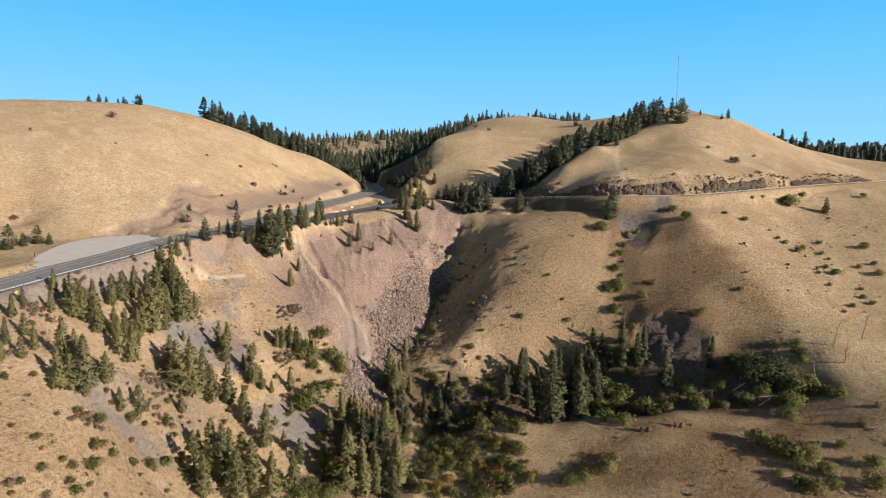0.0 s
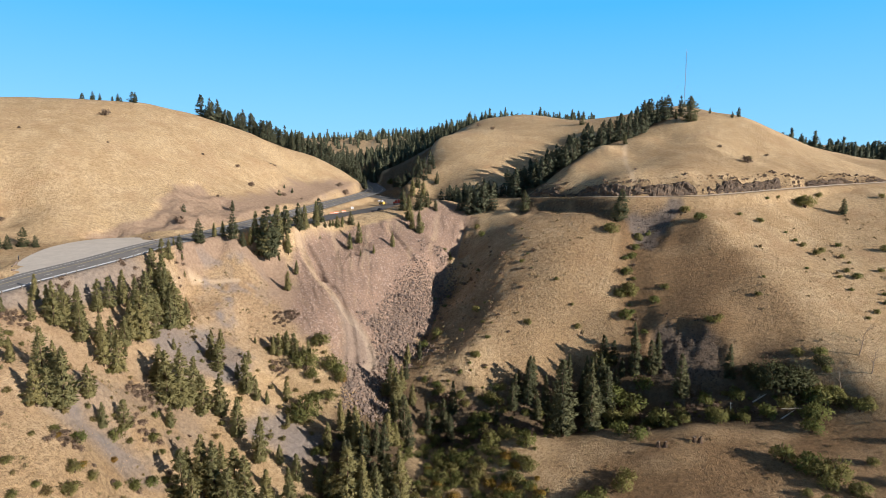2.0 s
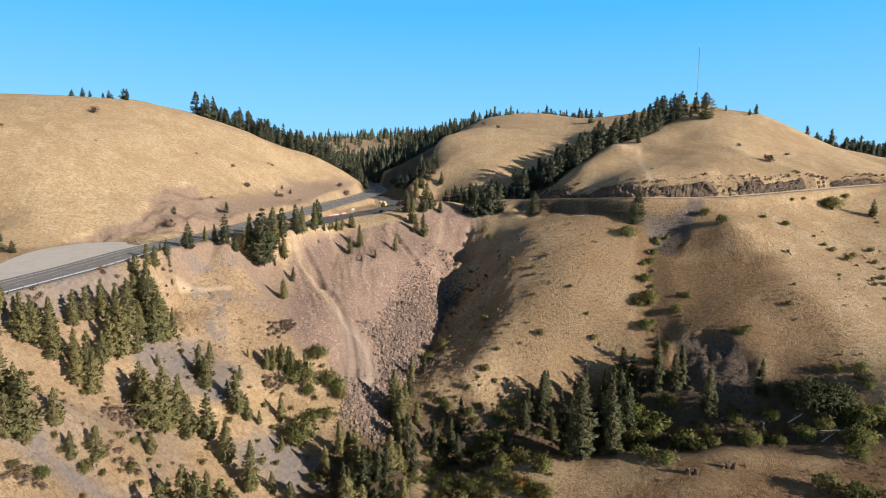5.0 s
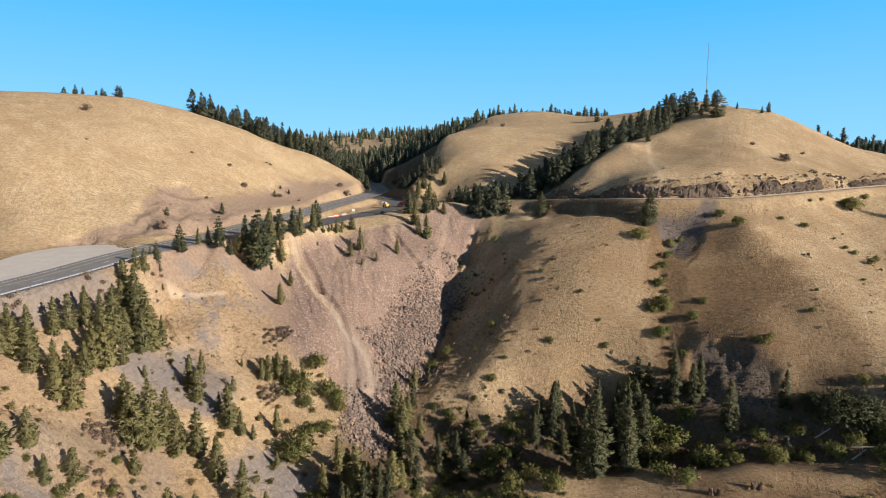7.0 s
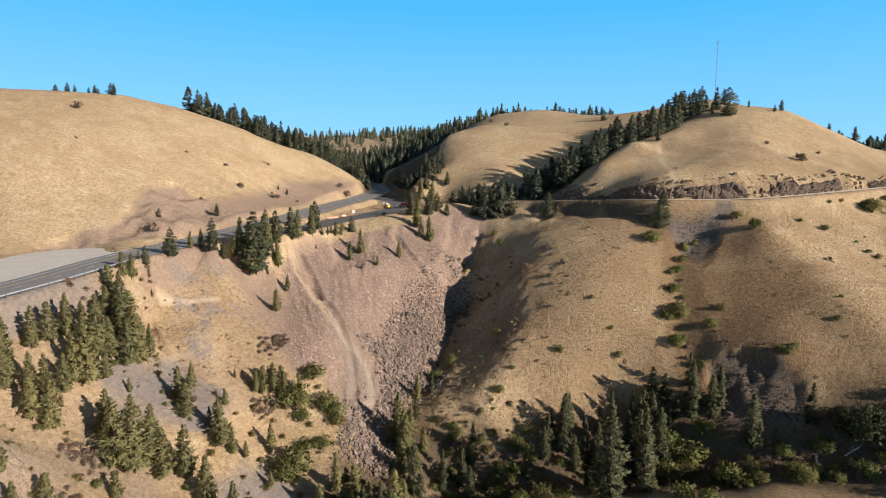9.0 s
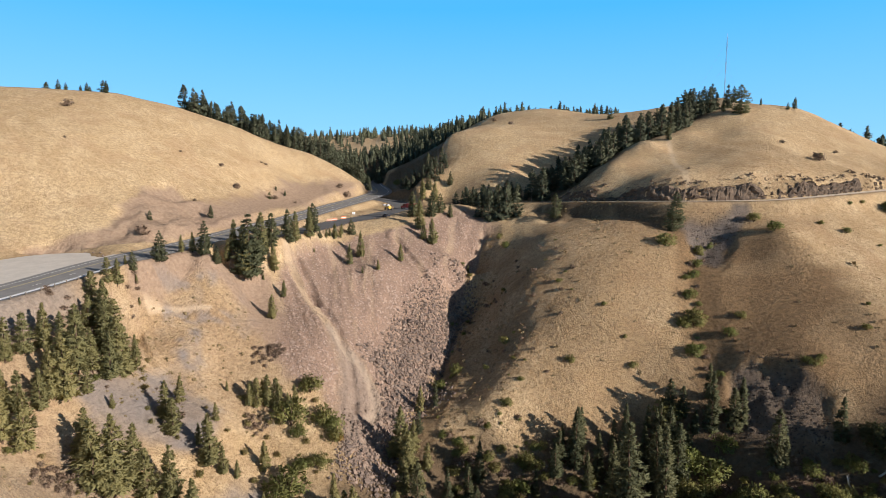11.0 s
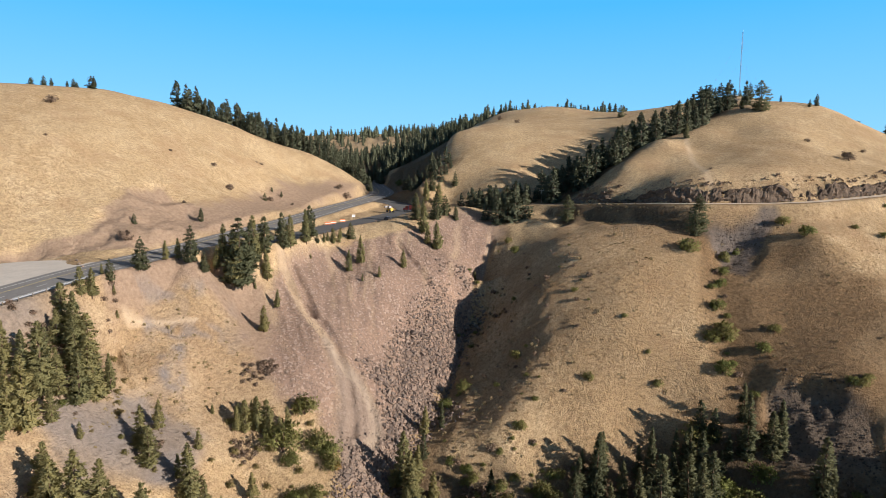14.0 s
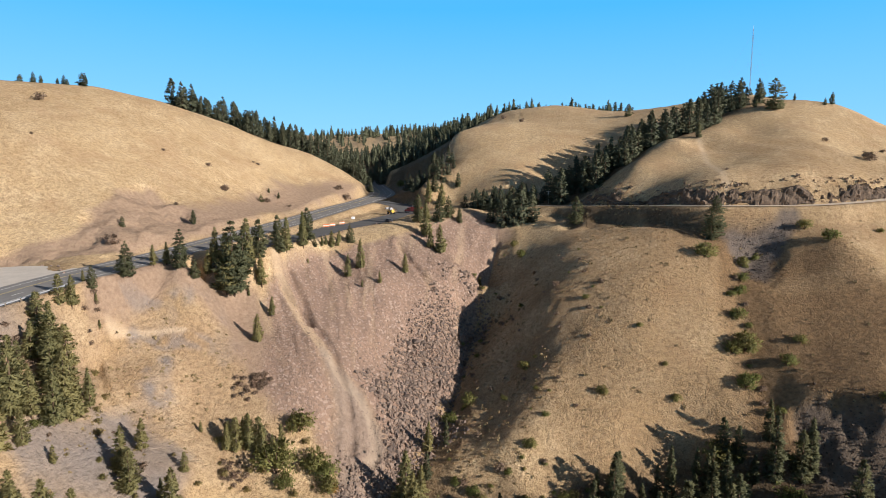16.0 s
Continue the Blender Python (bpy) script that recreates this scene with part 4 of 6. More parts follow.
DRAW_SHRUBS = [(77, 296, 5.8), (90, 296, 4.0), (86, 288, 3.5), (83, 282, 3.4), (78, 272, 4.2), (76, 262, 6.8), (72, 261, 4.4), (90, 259, 3.0), (84, 253, 3.8), (72, 252, 4.6), (53, 252, 2.4), (33, 254, 2.8), (100, 233, 2.9), (34, 283, 2.0), (47, 268, 1.8), (52, 259, 1.5), (19, 337, 3.4), (17, 345, 3.0), (13, 272, 3.4), (11, 240, 3.2), (-4, 268, 4.4), (-10, 262, 4.0), (-45, 513, 4.8)]
UPPER_SHRUBS = [(182.0, 321.0, 7.6), (180.0, 323.0, 3.9), (194.0, 330.0, 3.1), (167.1, 256.2, 3.2), (185.0, 255.0, 3.4), (188.0, 263.0, 2.5), (162.1, 276.1, 2.9), (120.0, 242.0, 2.1), (102.0, 234.0, 2.3), (114.4, 303.5, 4.3), (168.0, 354.0, 3.0), (227.0, 330.0, 3.1), (160.0, 233.1, 2.2), (168.0, 239.1, 2.3), (171.1, 245.1, 1.6), (169.0, 235.0, 2.3), (154.0, 229.0, 1.5), (158.1, 286.1, 1.9), (159.2, 247.2, 1.7), (160.2, 256.3, 1.7), (160.0, 316.0, 1.8), (167.0, 319.0, 1.8), (116.7, 292.3, 4.5), (193.0, 277.0, 3.9), (157, 292, 1.2), (160, 283, 2.3), (166, 279, 2.7), (172, 274, 2.1), (172, 269, 1.5), (166, 261, 2.5), (127, 252, 1.4), (98, 234, 2.7), (176, 283, 2.3), (150, 262, 1.3), (181, 262, 2.4), (148, 298, 2.7), (140, 302, 2.0)]
DRY_SHRUBS = [(-85, 178, 6.1), (-88, 177, 4.3), (-84, 138, 4.1), (-80, 164, 4.9), (-115, 168, 4.5), (-109, 213, 3.4), (-104, 215, 4.5), (-54, 230, 4.5), (-65, 246, 5.9), (-62, 249, 3.8), (-101, 241, 2.3), (-101, 237, 2.9), (88, 215, 6.3), (-61, 223, 4.3), (-113, 189, 4.5)]
GRASS_SHRUBS = [(-194.7, 365.4, 4.4), (-123.0, 374.0, 2.1), (-112.0, 364.0, 3.4), (-119.0, 282.0, 4.0), (-173.0, 327.0, 1.2), (-190.0, 270.0, 2.5), (-113.0, 408.0, 1.1), (-98.0, 380.0, 2.5), (29.0, 552.9, 3.1), (38.0, 514.1, 2.9), (-211.5, 317.7, 1.5), (-140.0, 366.0, 1.4), (-111.0, 409.9, 1.5), (-69.0, 432.0, 4.1), (-74.2, 437.2, 3.3), (99.0, 333.0, 1.2), (190.0, 377.1, 1.8), (165.0, 348.0, 4.5), (159.0, 370.0, 2.1), (-88.0, 382.9, 1.4), (-119.0, 329.9, 1.5)]
GOLD_SHRUBS = [(-85, 137, 1.3), (-79, 147, 1.5), (-79, 135, 1.6), (21, 189, 2.8), (27, 177, 5.3), (25, 180, 5.4), (-38, 226, 3.3), (-83, 110, 1.1), (19, 184, 4.6)]
STAND_PINES = [(-104, 231, 7.9), (-103, 234, 8.1), (-104, 224, 8.9), (-102, 226, 8.4), (-102, 217, 9.1), (-100, 226, 11.1), (-102, 213, 6.4), (-92, 220, 13.8), (-96, 213, 12.6), (-90, 214, 13.3), (-95, 206, 11.9), (-97, 203, 13.9), (-99, 209, 7.4), (-92, 211, 11.0), (-93, 208, 10.4), (-100, 206, 7.2), (-93, 200, 8.4), (-94, 197, 8.7), (-101, 241, 3.3), (-100, 240, 2.5), (-88, 201, 4.2), (-79, 217, 8.0), (-77, 208, 6.6), (-69, 216, 5.1), (-69, 211, 3.7)]
BENCH_PINES = [(-64, 228, 7.0), (-62, 229, 9.1), (-59, 230, 10.2), (-57, 231, 9.5), (-53, 229, 7.7), (-52, 233, 7.2), (-71, 230, 3.2), (-104, 241, 3.2)]


# Trees and shrubs
def sprays(rng, where, out, size, flat=0.5, face=None):
    """Bent leaf-like sprays at those places, pointing outwards: vertices, triangles and the normals of the whole crown's surface."""
    n = len(where)
    ahead = out + rng.normal(0, 0.35, (n, 3))
    ahead /= np.linalg.norm(ahead, axis=1)[:, None]
    across = np.cross(ahead, rng.normal(0, 1, (n, 3)) * [1, 1, 1 - flat] + [0, 0, flat])
    across /= np.linalg.norm(across, axis=1)[:, None] + 1e-6
    up = np.cross(across, ahead)
    s = (size * rng.uniform(0.7, 1.3, n))[:, None]
    back, tip = where - ahead * s * 0.5, where + ahead * s * 0.6
    left = where + across * s * 0.34 - up * s * 0.12
    right = where - across * s * 0.34 - up * s * 0.12
    v = np.stack([back, left, tip, right], 1).reshape(-1, 3)
    k = np.arange(n)[:, None] * 4
    f = np.concatenate([k + [0, 1, 2], k + [0, 2, 3]], 1).reshape(-1, 3)
    face = (out if face is None else face) + rng.normal(0, 0.22, (n, 3))
    face = np.repeat(face / np.linalg.norm(face, axis=1)[:, None], 4, 0)
    turned = (np.cross(v[f[:, 1]] - v[f[:, 0]], v[f[:, 2]] - v[f[:, 0]]) * face[f[:, 0]]).sum(1) < 0
    f[turned] = f[turned][:, ::-1]
    return v, f, face


def tufts_of(rng, where, out, size, face, blades=3, open_=0.5, wide=0.105, pointed=False):
    """Needle tufts: slim blades fanned out from one point each, with the normals of the whole crown's surface."""
    n = len(where)
    ahead = out / np.linalg.norm(out, axis=1)[:, None]
    s = (size * rng.uniform(0.65, 1.35, n))[:, None]
    base = where - ahead * s * 0.35
    rows = [] if pointed else [base]
    for _ in range(blades):
        d = ahead + rng.normal(0, open_, (n, 3))
        d /= np.linalg.norm(d, axis=1)[:, None]
        w = np.cross(d, rng.normal(0, 1, (n, 3)))
        w /= np.linalg.norm(w, axis=1)[:, None] + 1e-6
        tip = base + d * s * rng.uniform(0.75, 1.25, (n, 1))
        rows += [base + w * s * wide, base - w * s * wide, tip] if pointed else [tip + w * s * wide, tip - w * s * wide]
    k = 3 * blades if pointed else 1 + 2 * blades
    v = np.stack(rows, 1).reshape(-1, 3)
    i = np.arange(n)[:, None] * k
    f = np.concatenate([i + ([3 * b, 3 * b + 1, 3 * b + 2] if pointed else [0, 1 + 2 * b, 2 + 2 * b]) for b in range(blades)], 1).reshape(-1, 3)
    face = face / np.linalg.norm(face, axis=1)[:, None] + rng.normal(0, 0.3, (n, 3))
    face = np.repeat(face / np.linalg.norm(face, axis=1)[:, None], k, 0)
    turned = (np.cross(v[f[:, 1]] - v[f[:, 0]], v[f[:, 2]] - v[f[:, 0]]) * face[f[:, 0]]).sum(1) < 0
    f[turned] = f[turned][:, ::-1]
    return v, f, face


def fast_mesh(name, v, f, mat, smooth=False, face=None):
    me = bpy.data.meshes.new(name)
    v, f = np.asarray(v, np.float32), np.asarray(f, np.int32)
    me.vertices.add(len(v))
    me.vertices.foreach_set("co", v.ravel())
    me.loops.add(f.size)
    me.loops.foreach_set("vertex_index", f.ravel())
    me.polygons.add(len(f))
    me.polygons.foreach_set("loop_start", np.arange(0, f.size, f.shape[1], dtype=np.int32))
    me.polygons.foreach_set("use_smooth", np.full(len(f), smooth))
    me.materials.append(mat)
    me.update()
    me.validate()
    if face is not None:
        me.polygons.foreach_set("use_smooth", np.full(len(f), True))
        me.normals_split_custom_set_from_vertices(np.asarray(face, np.float32))
    return me


def tube(line, radii, sides=6):
    v, f = [], []
    for (x, y, z), r in zip(line, radii):
        v += [(x + r * math.cos(k * math.tau / sides), y + r * math.sin(k * math.tau / sides), z) for k in range(sides)]
    for i in range(len(line) - 1):
        f += [(i * sides + k, i * sides + (k + 1) % sides, (i + 1) * sides + (k + 1) % sides, (i + 1) * sides + k) for k in range(sides)]
    return v, f


def crown_of(seed, wide, low, limbs, per, round_top=0.8, size=0.05, blades=2):
    """Needles of a conifer one unit high: uneven limbs round the trunk, each with pointed tufts along it."""
    rng = np.random.default_rng(seed)
    t = np.sort(rng.uniform(0, 1, limbs) ** 1.12)
    turn = np.arange(limbs) * 2.39996 + rng.normal(0, 0.4, limbs)
    bulge = 1 + 0.22 * np.sin(t * 9 + rng.uniform(0, 6) + turn)
    reach = wide * (1 - t) ** round_top * (0.6 + 0.4 * np.minimum(1, t * 4)) * bulge * rng.uniform(0.6, 1.18, limbs) + 0.008
    lean = rng.uniform(0.85, 1.15, 2)
    where, out, big = [], [], []
    for a, k, r in zip(turn, t, reach):
        u = rng.uniform(0.1, 1.0, per) ** 0.6
        z = low + (1 - low) * k * 0.975 - r * 0.34 * u + 0.26 * r * u * u + rng.normal(0, 0.007, per)
        side = rng.normal(0, 0.16, per) * (0.4 + u)
        where.append(np.column_stack([r * u * np.cos(a + side) * lean[0], r * u * np.sin(a + side) * lean[1], z]))
        out.append(np.column_stack([np.cos(a + side * 2), np.sin(a + side * 2), rng.uniform(-0.25, 0.75, per)]))
        big.append(size * (0.5 + 0.5 * (1 - k)) * np.ones(per))
    n = 4 * blades
    where.append(np.column_stack([rng.normal(0, 0.003, n), rng.normal(0, 0.003, n), np.linspace(0.88, 0.975, n)]))
    out.append(np.column_stack([rng.normal(0, 0.5, n), rng.normal(0, 0.5, n), np.full(n, 1.0)]))
    big.append(np.full(n, size * 0.5))
    where, out, big = np.concatenate(where), np.concatenate(out), np.concatenate(big)
    round_way = np.column_stack([where[:, :2] / (np.linalg.norm(where[:, :2], axis=1)[:, None] + 0.01), np.full(len(where), 0.4)])
    return tufts_of(rng, where, out, big, round_way, blades, 0.5, 0.21, True)


def make_conifer(name, label, seed, wide, low, limbs=118, per=19, round_top=0.8, mat=None, size=0.062):
    tree = tagged(new(name), label, "tree")
    rng = random.Random(seed)
    line = [(rng.uniform(-0.004, 0.004) * k, rng.uniform(-0.004, 0.004) * k, z) for k, z in enumerate((-0.06, 0.02, 0.2, 0.45, 0.7, 0.9, 0.97))]
    v, f = tube(line, (0.024, 0.019, 0.016, 0.012, 0.008, 0.004, 0.001), 6)
    part("trunk", fast_mesh("trunk", v, f, BARK, True), None, tree)
    v, f, face = crown_of(seed, wide, low, limbs, per, round_top, size)
    part("crown", fast_mesh("crown", v, f, mat or NEEDLES, True, face), None, tree)
    return tree


def make_shrub(name, label, seed, mat, count=380, size=0.12, lobes=8):
    shrub = tagged(new(name), label, "shrub")
    rng = np.random.default_rng(seed)
    v, f = [], []
    for k in range(6):
        a, tilt = k * 1.05 + rng.uniform(0, 0.5), rng.uniform(0.15, 0.4)
        w, g = tube([(0, 0, -0.08), (math.cos(a) * tilt * 0.5, math.sin(a) * tilt * 0.5, 0.35), (math.cos(a) * tilt, math.sin(a) * tilt, 0.7)], (0.03, 0.02, 0.008), 4)
        f += [tuple(i + len(v) for i in q) for q in g]
        v += w
    part("branching_stem", fast_mesh("stem", v, f, BARK, True), None, shrub)
    where, out = [], []
    for k in range(lobes):
        a = k * 2.4 + rng.uniform(0, 1)
        off = 0.0 if k == 0 else rng.uniform(0.22, 0.42)
        c = np.array([off * math.cos(a), off * math.sin(a), rng.uniform(0.3, 0.62) if k else 0.55])
        r = rng.uniform(0.24, 0.4)
        d = rng.normal(0, 1, (count // lobes, 3))
        d /= np.linalg.norm(d, axis=1)[:, None]
        where.append(c + d * r * rng.uniform(0.55, 1.08, (count // lobes, 1)) * [1, 1, 0.95])
        out.append(d + [0, 0, 0.4])
    where, out = np.concatenate(where), np.concatenate(out)
    where[:, 2] = np.abs(where[:, 2])
    v, f, face = tufts_of(rng, where, out, np.full(len(where), size), out + np.column_stack([where[:, :2], np.full(len(where), 0.3)]), 3, 0.85, 0.2)
    part("foliage", fast_mesh("foliage", v, f, mat, True, face), None, shrub)
    return shrub


used = set()


def plant(kinds, spots, group, seed=1, sink=0.15):
    """Sets copies of the kinds at (x, y, height), each turned at random."""
    rng = random.Random(seed)
    for x, y, h in spots:
        src = kinds[rng.randrange(len(kinds))]
        w = h * rng.uniform(0.9, 1.12)
        m = Matrix.LocRotScale((x, y, at(x, y) - sink), Euler((rng.uniform(-0.03, 0.03), rng.uniform(-0.03, 0.03), rng.uniform(0, math.tau))), (w, w, h))
        if src.name in used:
            ob = copy_thing(src, m)
        else:
            ob, _ = src, used.add(src.name)
            ob.matrix_basis = m
        ob.scale = (w, w, h)
        ob["group"] = group


def scatter(outline, count, low, high, seed, apart=2.5):
    """Random spots inside an outline, not too near each other: (x, y, height)."""
    rng, out = random.Random(seed), []
    xs, ys = [p[0] for p in outline], [p[1] for p in outline]
    for _ in range(count * 40):
        if len(out) >= count:
            break
        x, y = rng.uniform(min(xs), max(xs)), rng.uniform(min(ys), max(ys))
        inside = False
        for (ax, ay), (bx, by) in zip(outline, outline[1:] + outline[:1]):
            if (ay > y) != (by > y) and x < (bx - ax) * (y - ay) / (by - ay) + ax:
                inside = not inside
        if inside and all((x - a) ** 2 + (y - b) ** 2 > apart**2 for a, b, _ in out):
            out.append((x, y, rng.uniform(low, high)))
    return out


PINE = "olive-green ponderosa pine with a dense pointed crown"
FIR = "tall dark green fir with a narrow pointed crown"
pines = [make_conifer("pine_tree", PINE, 10 + i, (0.2, 0.23, 0.26, 0.19, 0.24)[i], (0.07, 0.1, 0.06, 0.12, 0.08)[i], round_top=(0.62, 0.75, 0.55, 0.8, 0.66)[i]) for i in range(5)]
ridge_pines = [make_conifer("pine_tree", "dark green pine on the grassy hillside", 20 + i, (0.3, 0.38, 0.27)[i], 0.05, 110, 17, 0.52, DARK_NEEDLES, 0.068) for i in range(3)]
firs = [make_conifer("fir_tree", FIR, 30 + i, (0.16, 0.19, 0.22, 0.15)[i], (0.08, 0.05, 0.06, 0.1)[i], 125, 15, (0.6, 0.7, 0.55, 0.65)[i], DARK_NEEDLES, 0.055) for i in range(4)]
wood_firs = [make_conifer("fir_tree", "dark fir in the wood behind the grassy ridge", 40 + i, (0.22, 0.26, 0.3)[i], 0.03, 80, 10, 0.62, FAR_NEEDLES, 0.09) for i in range(3)]
GOLD_SHRUBS = [(x, y, min(h, 2.4)) for x, y, h in GOLD_SHRUBS]
plant(pines, ROADSIDE_PINES, "pines below the highway", 1)
plant(pines, SLOPE_PINES, "pines on the grassy slope", 2)
plant(pines, GULLY_PINES, "pines along the gully", 3)
STAND_PINES = [p for p in STAND_PINES if all(math.hypot(p[0] - q[0], p[1] - q[1]) > 3.2 for q in ROADSIDE_PINES)]
plant(pines, STAND_PINES, "pines below the highway", 13)
plant(pines, BENCH_PINES, "pines on the bench above the gully", 14)
plant(firs, VALLEY_FIRS, "firs on the valley floor", 4)
plant(firs, scatter([(20, 222), (28, 235), (48, 239), (70, 239), (80, 226), (60, 217), (40, 214)], 18, 6, 14, 59, 3.6), "firs on the valley floor", 20)
plant([pines[0], pines[3], firs[1], firs[2]], GULLY_FIRS, "conifers along the gully bottom", 15)
plant(pines, TALUS_PINES, "young pines on the talus", 5)
plant([ridge_pines[0], ridge_pines[2], pines[0], pines[3]], ROAD_EDGE_PINES, "pines at the pullout", 6)
plant(ridge_pines, HILL_PINES, "lone pines on the hills", 7)
plant(wood_firs, scatter(RIDGE_WOOD, 85, 9, 18, 51, 4.0), "wood behind the ridge", 8)
plant(wood_firs, [q for q in scatter(SADDLE_WOOD, 40, 7, 11, 52, 3.0) if not (q[0] > 30 and q[1] < 383)], "wood in the saddle", 9)
plant(wood_firs, scatter(CREST_WOOD, 110, 9, 17, 53, 3.4), "wood behind the grassy crest", 10)
plant(wood_firs, [(8, 363, 11.8), (13, 359, 14.7), (18, 359, 17.7), (21, 359, 19.2), (26, 359, 14.2)], "firs at the gully's head", 41)
plant(wood_firs, scatter(GORGE_WOOD, 22, 7, 12, 54, 3.5), "trees beside the road cut", 11)
plant(ridge_pines, [(x, 403 + 4 * math.sin(x), 5 + 2 * math.sin(x * 1.7)) for x in (-231, -227, -224, -216, -212, -207, -204, -199, -195)], "pines on the skyline", 12)

shrubs = [make_shrub("green_shrub", "rounded green leafy shrub on the dry slope", 60 + i, LEAVES) for i in range(4)]
broad_trees = [make_shrub("broadleaf_tree", "dark rounded broadleaf tree on the valley floor", 75 + i, DARK_LEAVES, 900, 0.075, 14) for i in range(2)]
plant(broad_trees, ROUND_TREES, "broadleaf trees at the thicket's end", 19)
valley_shrubs = [make_shrub("valley_shrub", "dense green shrub in the valley thicket", 65 + i, LEAVES, 280, 0.135) for i in range(3)]
slope_shrubs = [make_shrub("slope_shrub", "small yellow-green shrub on the dry slope", 90 + i, SLOPE_LEAVES, 160, 0.17) for i in range(3)]
dry_shrubs = [make_shrub("dry_shrub", "bare brown shrub with grey twigs", 70 + i, TWIGS, 150, 0.18) for i in range(3)]
gold_shrubs = [make_shrub("golden_shrub", "small shrub with yellow autumn leaves", 80 + i, GOLD) for i in range(2)]
for kinds, spots, group, seed in ((shrubs, GREEN_SHRUBS, "shrubs on the slope", 21), (shrubs, VALLEY_SHRUBS, "shrubs on the valley floor", 22), (shrubs, DRAW_SHRUBS, "shrubs along the draw", 23), (shrubs, UPPER_SHRUBS, "shrubs on the upper hillside", 24), (dry_shrubs, [(x + 0.2 * h * math.sin(k * 2.4) * k ** 0.5, y + 0.2 * h * math.cos(k * 2.4) * k ** 0.5, min(h, 1.2 + 0.2 * (k % 3))) for x, y, h in DRY_SHRUBS for k in range(13 if h > 3.6 else 3)], "dry brush on the slope", 25), (dry_shrubs, GRASS_SHRUBS, "low shrubs in the grass", 26), (gold_shrubs, GOLD_SHRUBS, "autumn shrubs", 27)):
    plant(kinds, spots, group, seed, sink=0.1)
plant(valley_shrubs, scatter([(-44, 200), (-28, 212), (-4, 226), (0, 204), (-4, 178), (-36, 172)], 70, 1.2, 3.2, 66, 2.0), "shrubs along the gully bottom", 35)
open_slope = [p for p in scatter(SLOPE_GRASS, 150, 0.7, 2.2, 67, 2.2) if within(HEAD_TOP, np.array([p[0]]), np.array([p[1]]), 2.0, 3)[0] < 0.3]
plant([*slope_shrubs, shrubs[0], dry_shrubs[0]], open_slope, "small shrubs on the grassy slope", 36)
plant(slope_shrubs, scatter([(-70, 180), (-44, 200), (-36, 226), (-50, 240), (-64, 226), (-78, 200)], 45, 0.7, 2.2, 68, 2.4), "small shrubs above the gully", 37)
thicket = scatter([(-12, 181), (-2, 173), (16, 171), (30, 175), (29, 186), (17, 198), (-3, 201)], 90, 1.4, 4.2, 61, 1.9)
plant([*valley_shrubs, valley_shrubs[1], slope_shrubs[0], gold_shrubs[0]], thicket, "thicket on the valley floor", 28)
plant(valley_shrubs, UNDER_SHRUBS, "shrubs under the firs", 29)
plant([*valley_shrubs, dry_shrubs[0]], scatter([(45, 205), (80, 203), (110, 197), (128, 196), (112, 208), (86, 218), (60, 222), (30, 222), (4, 214), (20, 206)], 95, 0.8, 2.6, 62, 2.0), "low undergrowth on the valley floor", 38)

plant(valley_shrubs, scatter([(-6, 206), (20, 196), (36, 192), (34, 204), (20, 212), (4, 214)], 26, 0.8, 2.4, 63, 2.4), "shrubs at the field's edge", 32)
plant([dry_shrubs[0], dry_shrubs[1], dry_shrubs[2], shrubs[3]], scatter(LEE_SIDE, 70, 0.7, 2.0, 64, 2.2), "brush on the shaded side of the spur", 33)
plant([shrubs[0], dry_shrubs[1], shrubs[2]], scatter([(-10, 236), (14, 238), (34, 233), (34, 222), (4, 216), (-10, 216)], 60, 1.0, 3.4, 65, 1.9), "brush at the foot of the spur", 34)
gully_brush = [(x + (3 + 4 * math.sin(i * 2.3)) * 1.0, y + 2 * math.cos(i * 1.7), 0.7 + 0.5 * abs(math.sin(i * 3.1))) for i, (x, y, z) in enumerate(GULLY) if 238 < y < 345]
plant([dry_shrubs[0], dry_shrubs[1], shrubs[2]], gully_brush, "brush along the gully bottom", 30)
draw_brush = [(x + 2.2 * math.sin(i * 2.9), y, 1.1 + 1.3 * abs(math.sin(i * 1.3))) for i, (x, y, z) in enumerate(DRAW)]
plant([shrubs[1], dry_shrubs[2], shrubs[3]], draw_brush, "shrubs along the draw", 31)

# Bare dead trees and fallen logs on the knob's foot
def limb(points, radii, sides=5):
    """A tapered round limb along any line."""
    v, f = [], []
    for i, (c, r) in enumerate(zip(points, radii)):
        d = (points[min(i + 1, len(points) - 1)] - points[max(i - 1, 0)]).normalized()
        a = d.cross(Vector((0.3, 0.9, 0.2))).normalized()
        b = d.cross(a)
        v += [tuple(c + (a * math.cos(k * math.tau / sides) + b * math.sin(k * math.tau / sides)) * r) for k in range(sides)]
    for i in range(len(points) - 1):
        f += [(i * sides + k, i * sides + (k + 1) % sides, (i + 1) * sides + (k + 1) % sides, (i + 1) * sides + k) for k in range(sides)]
    return v, f


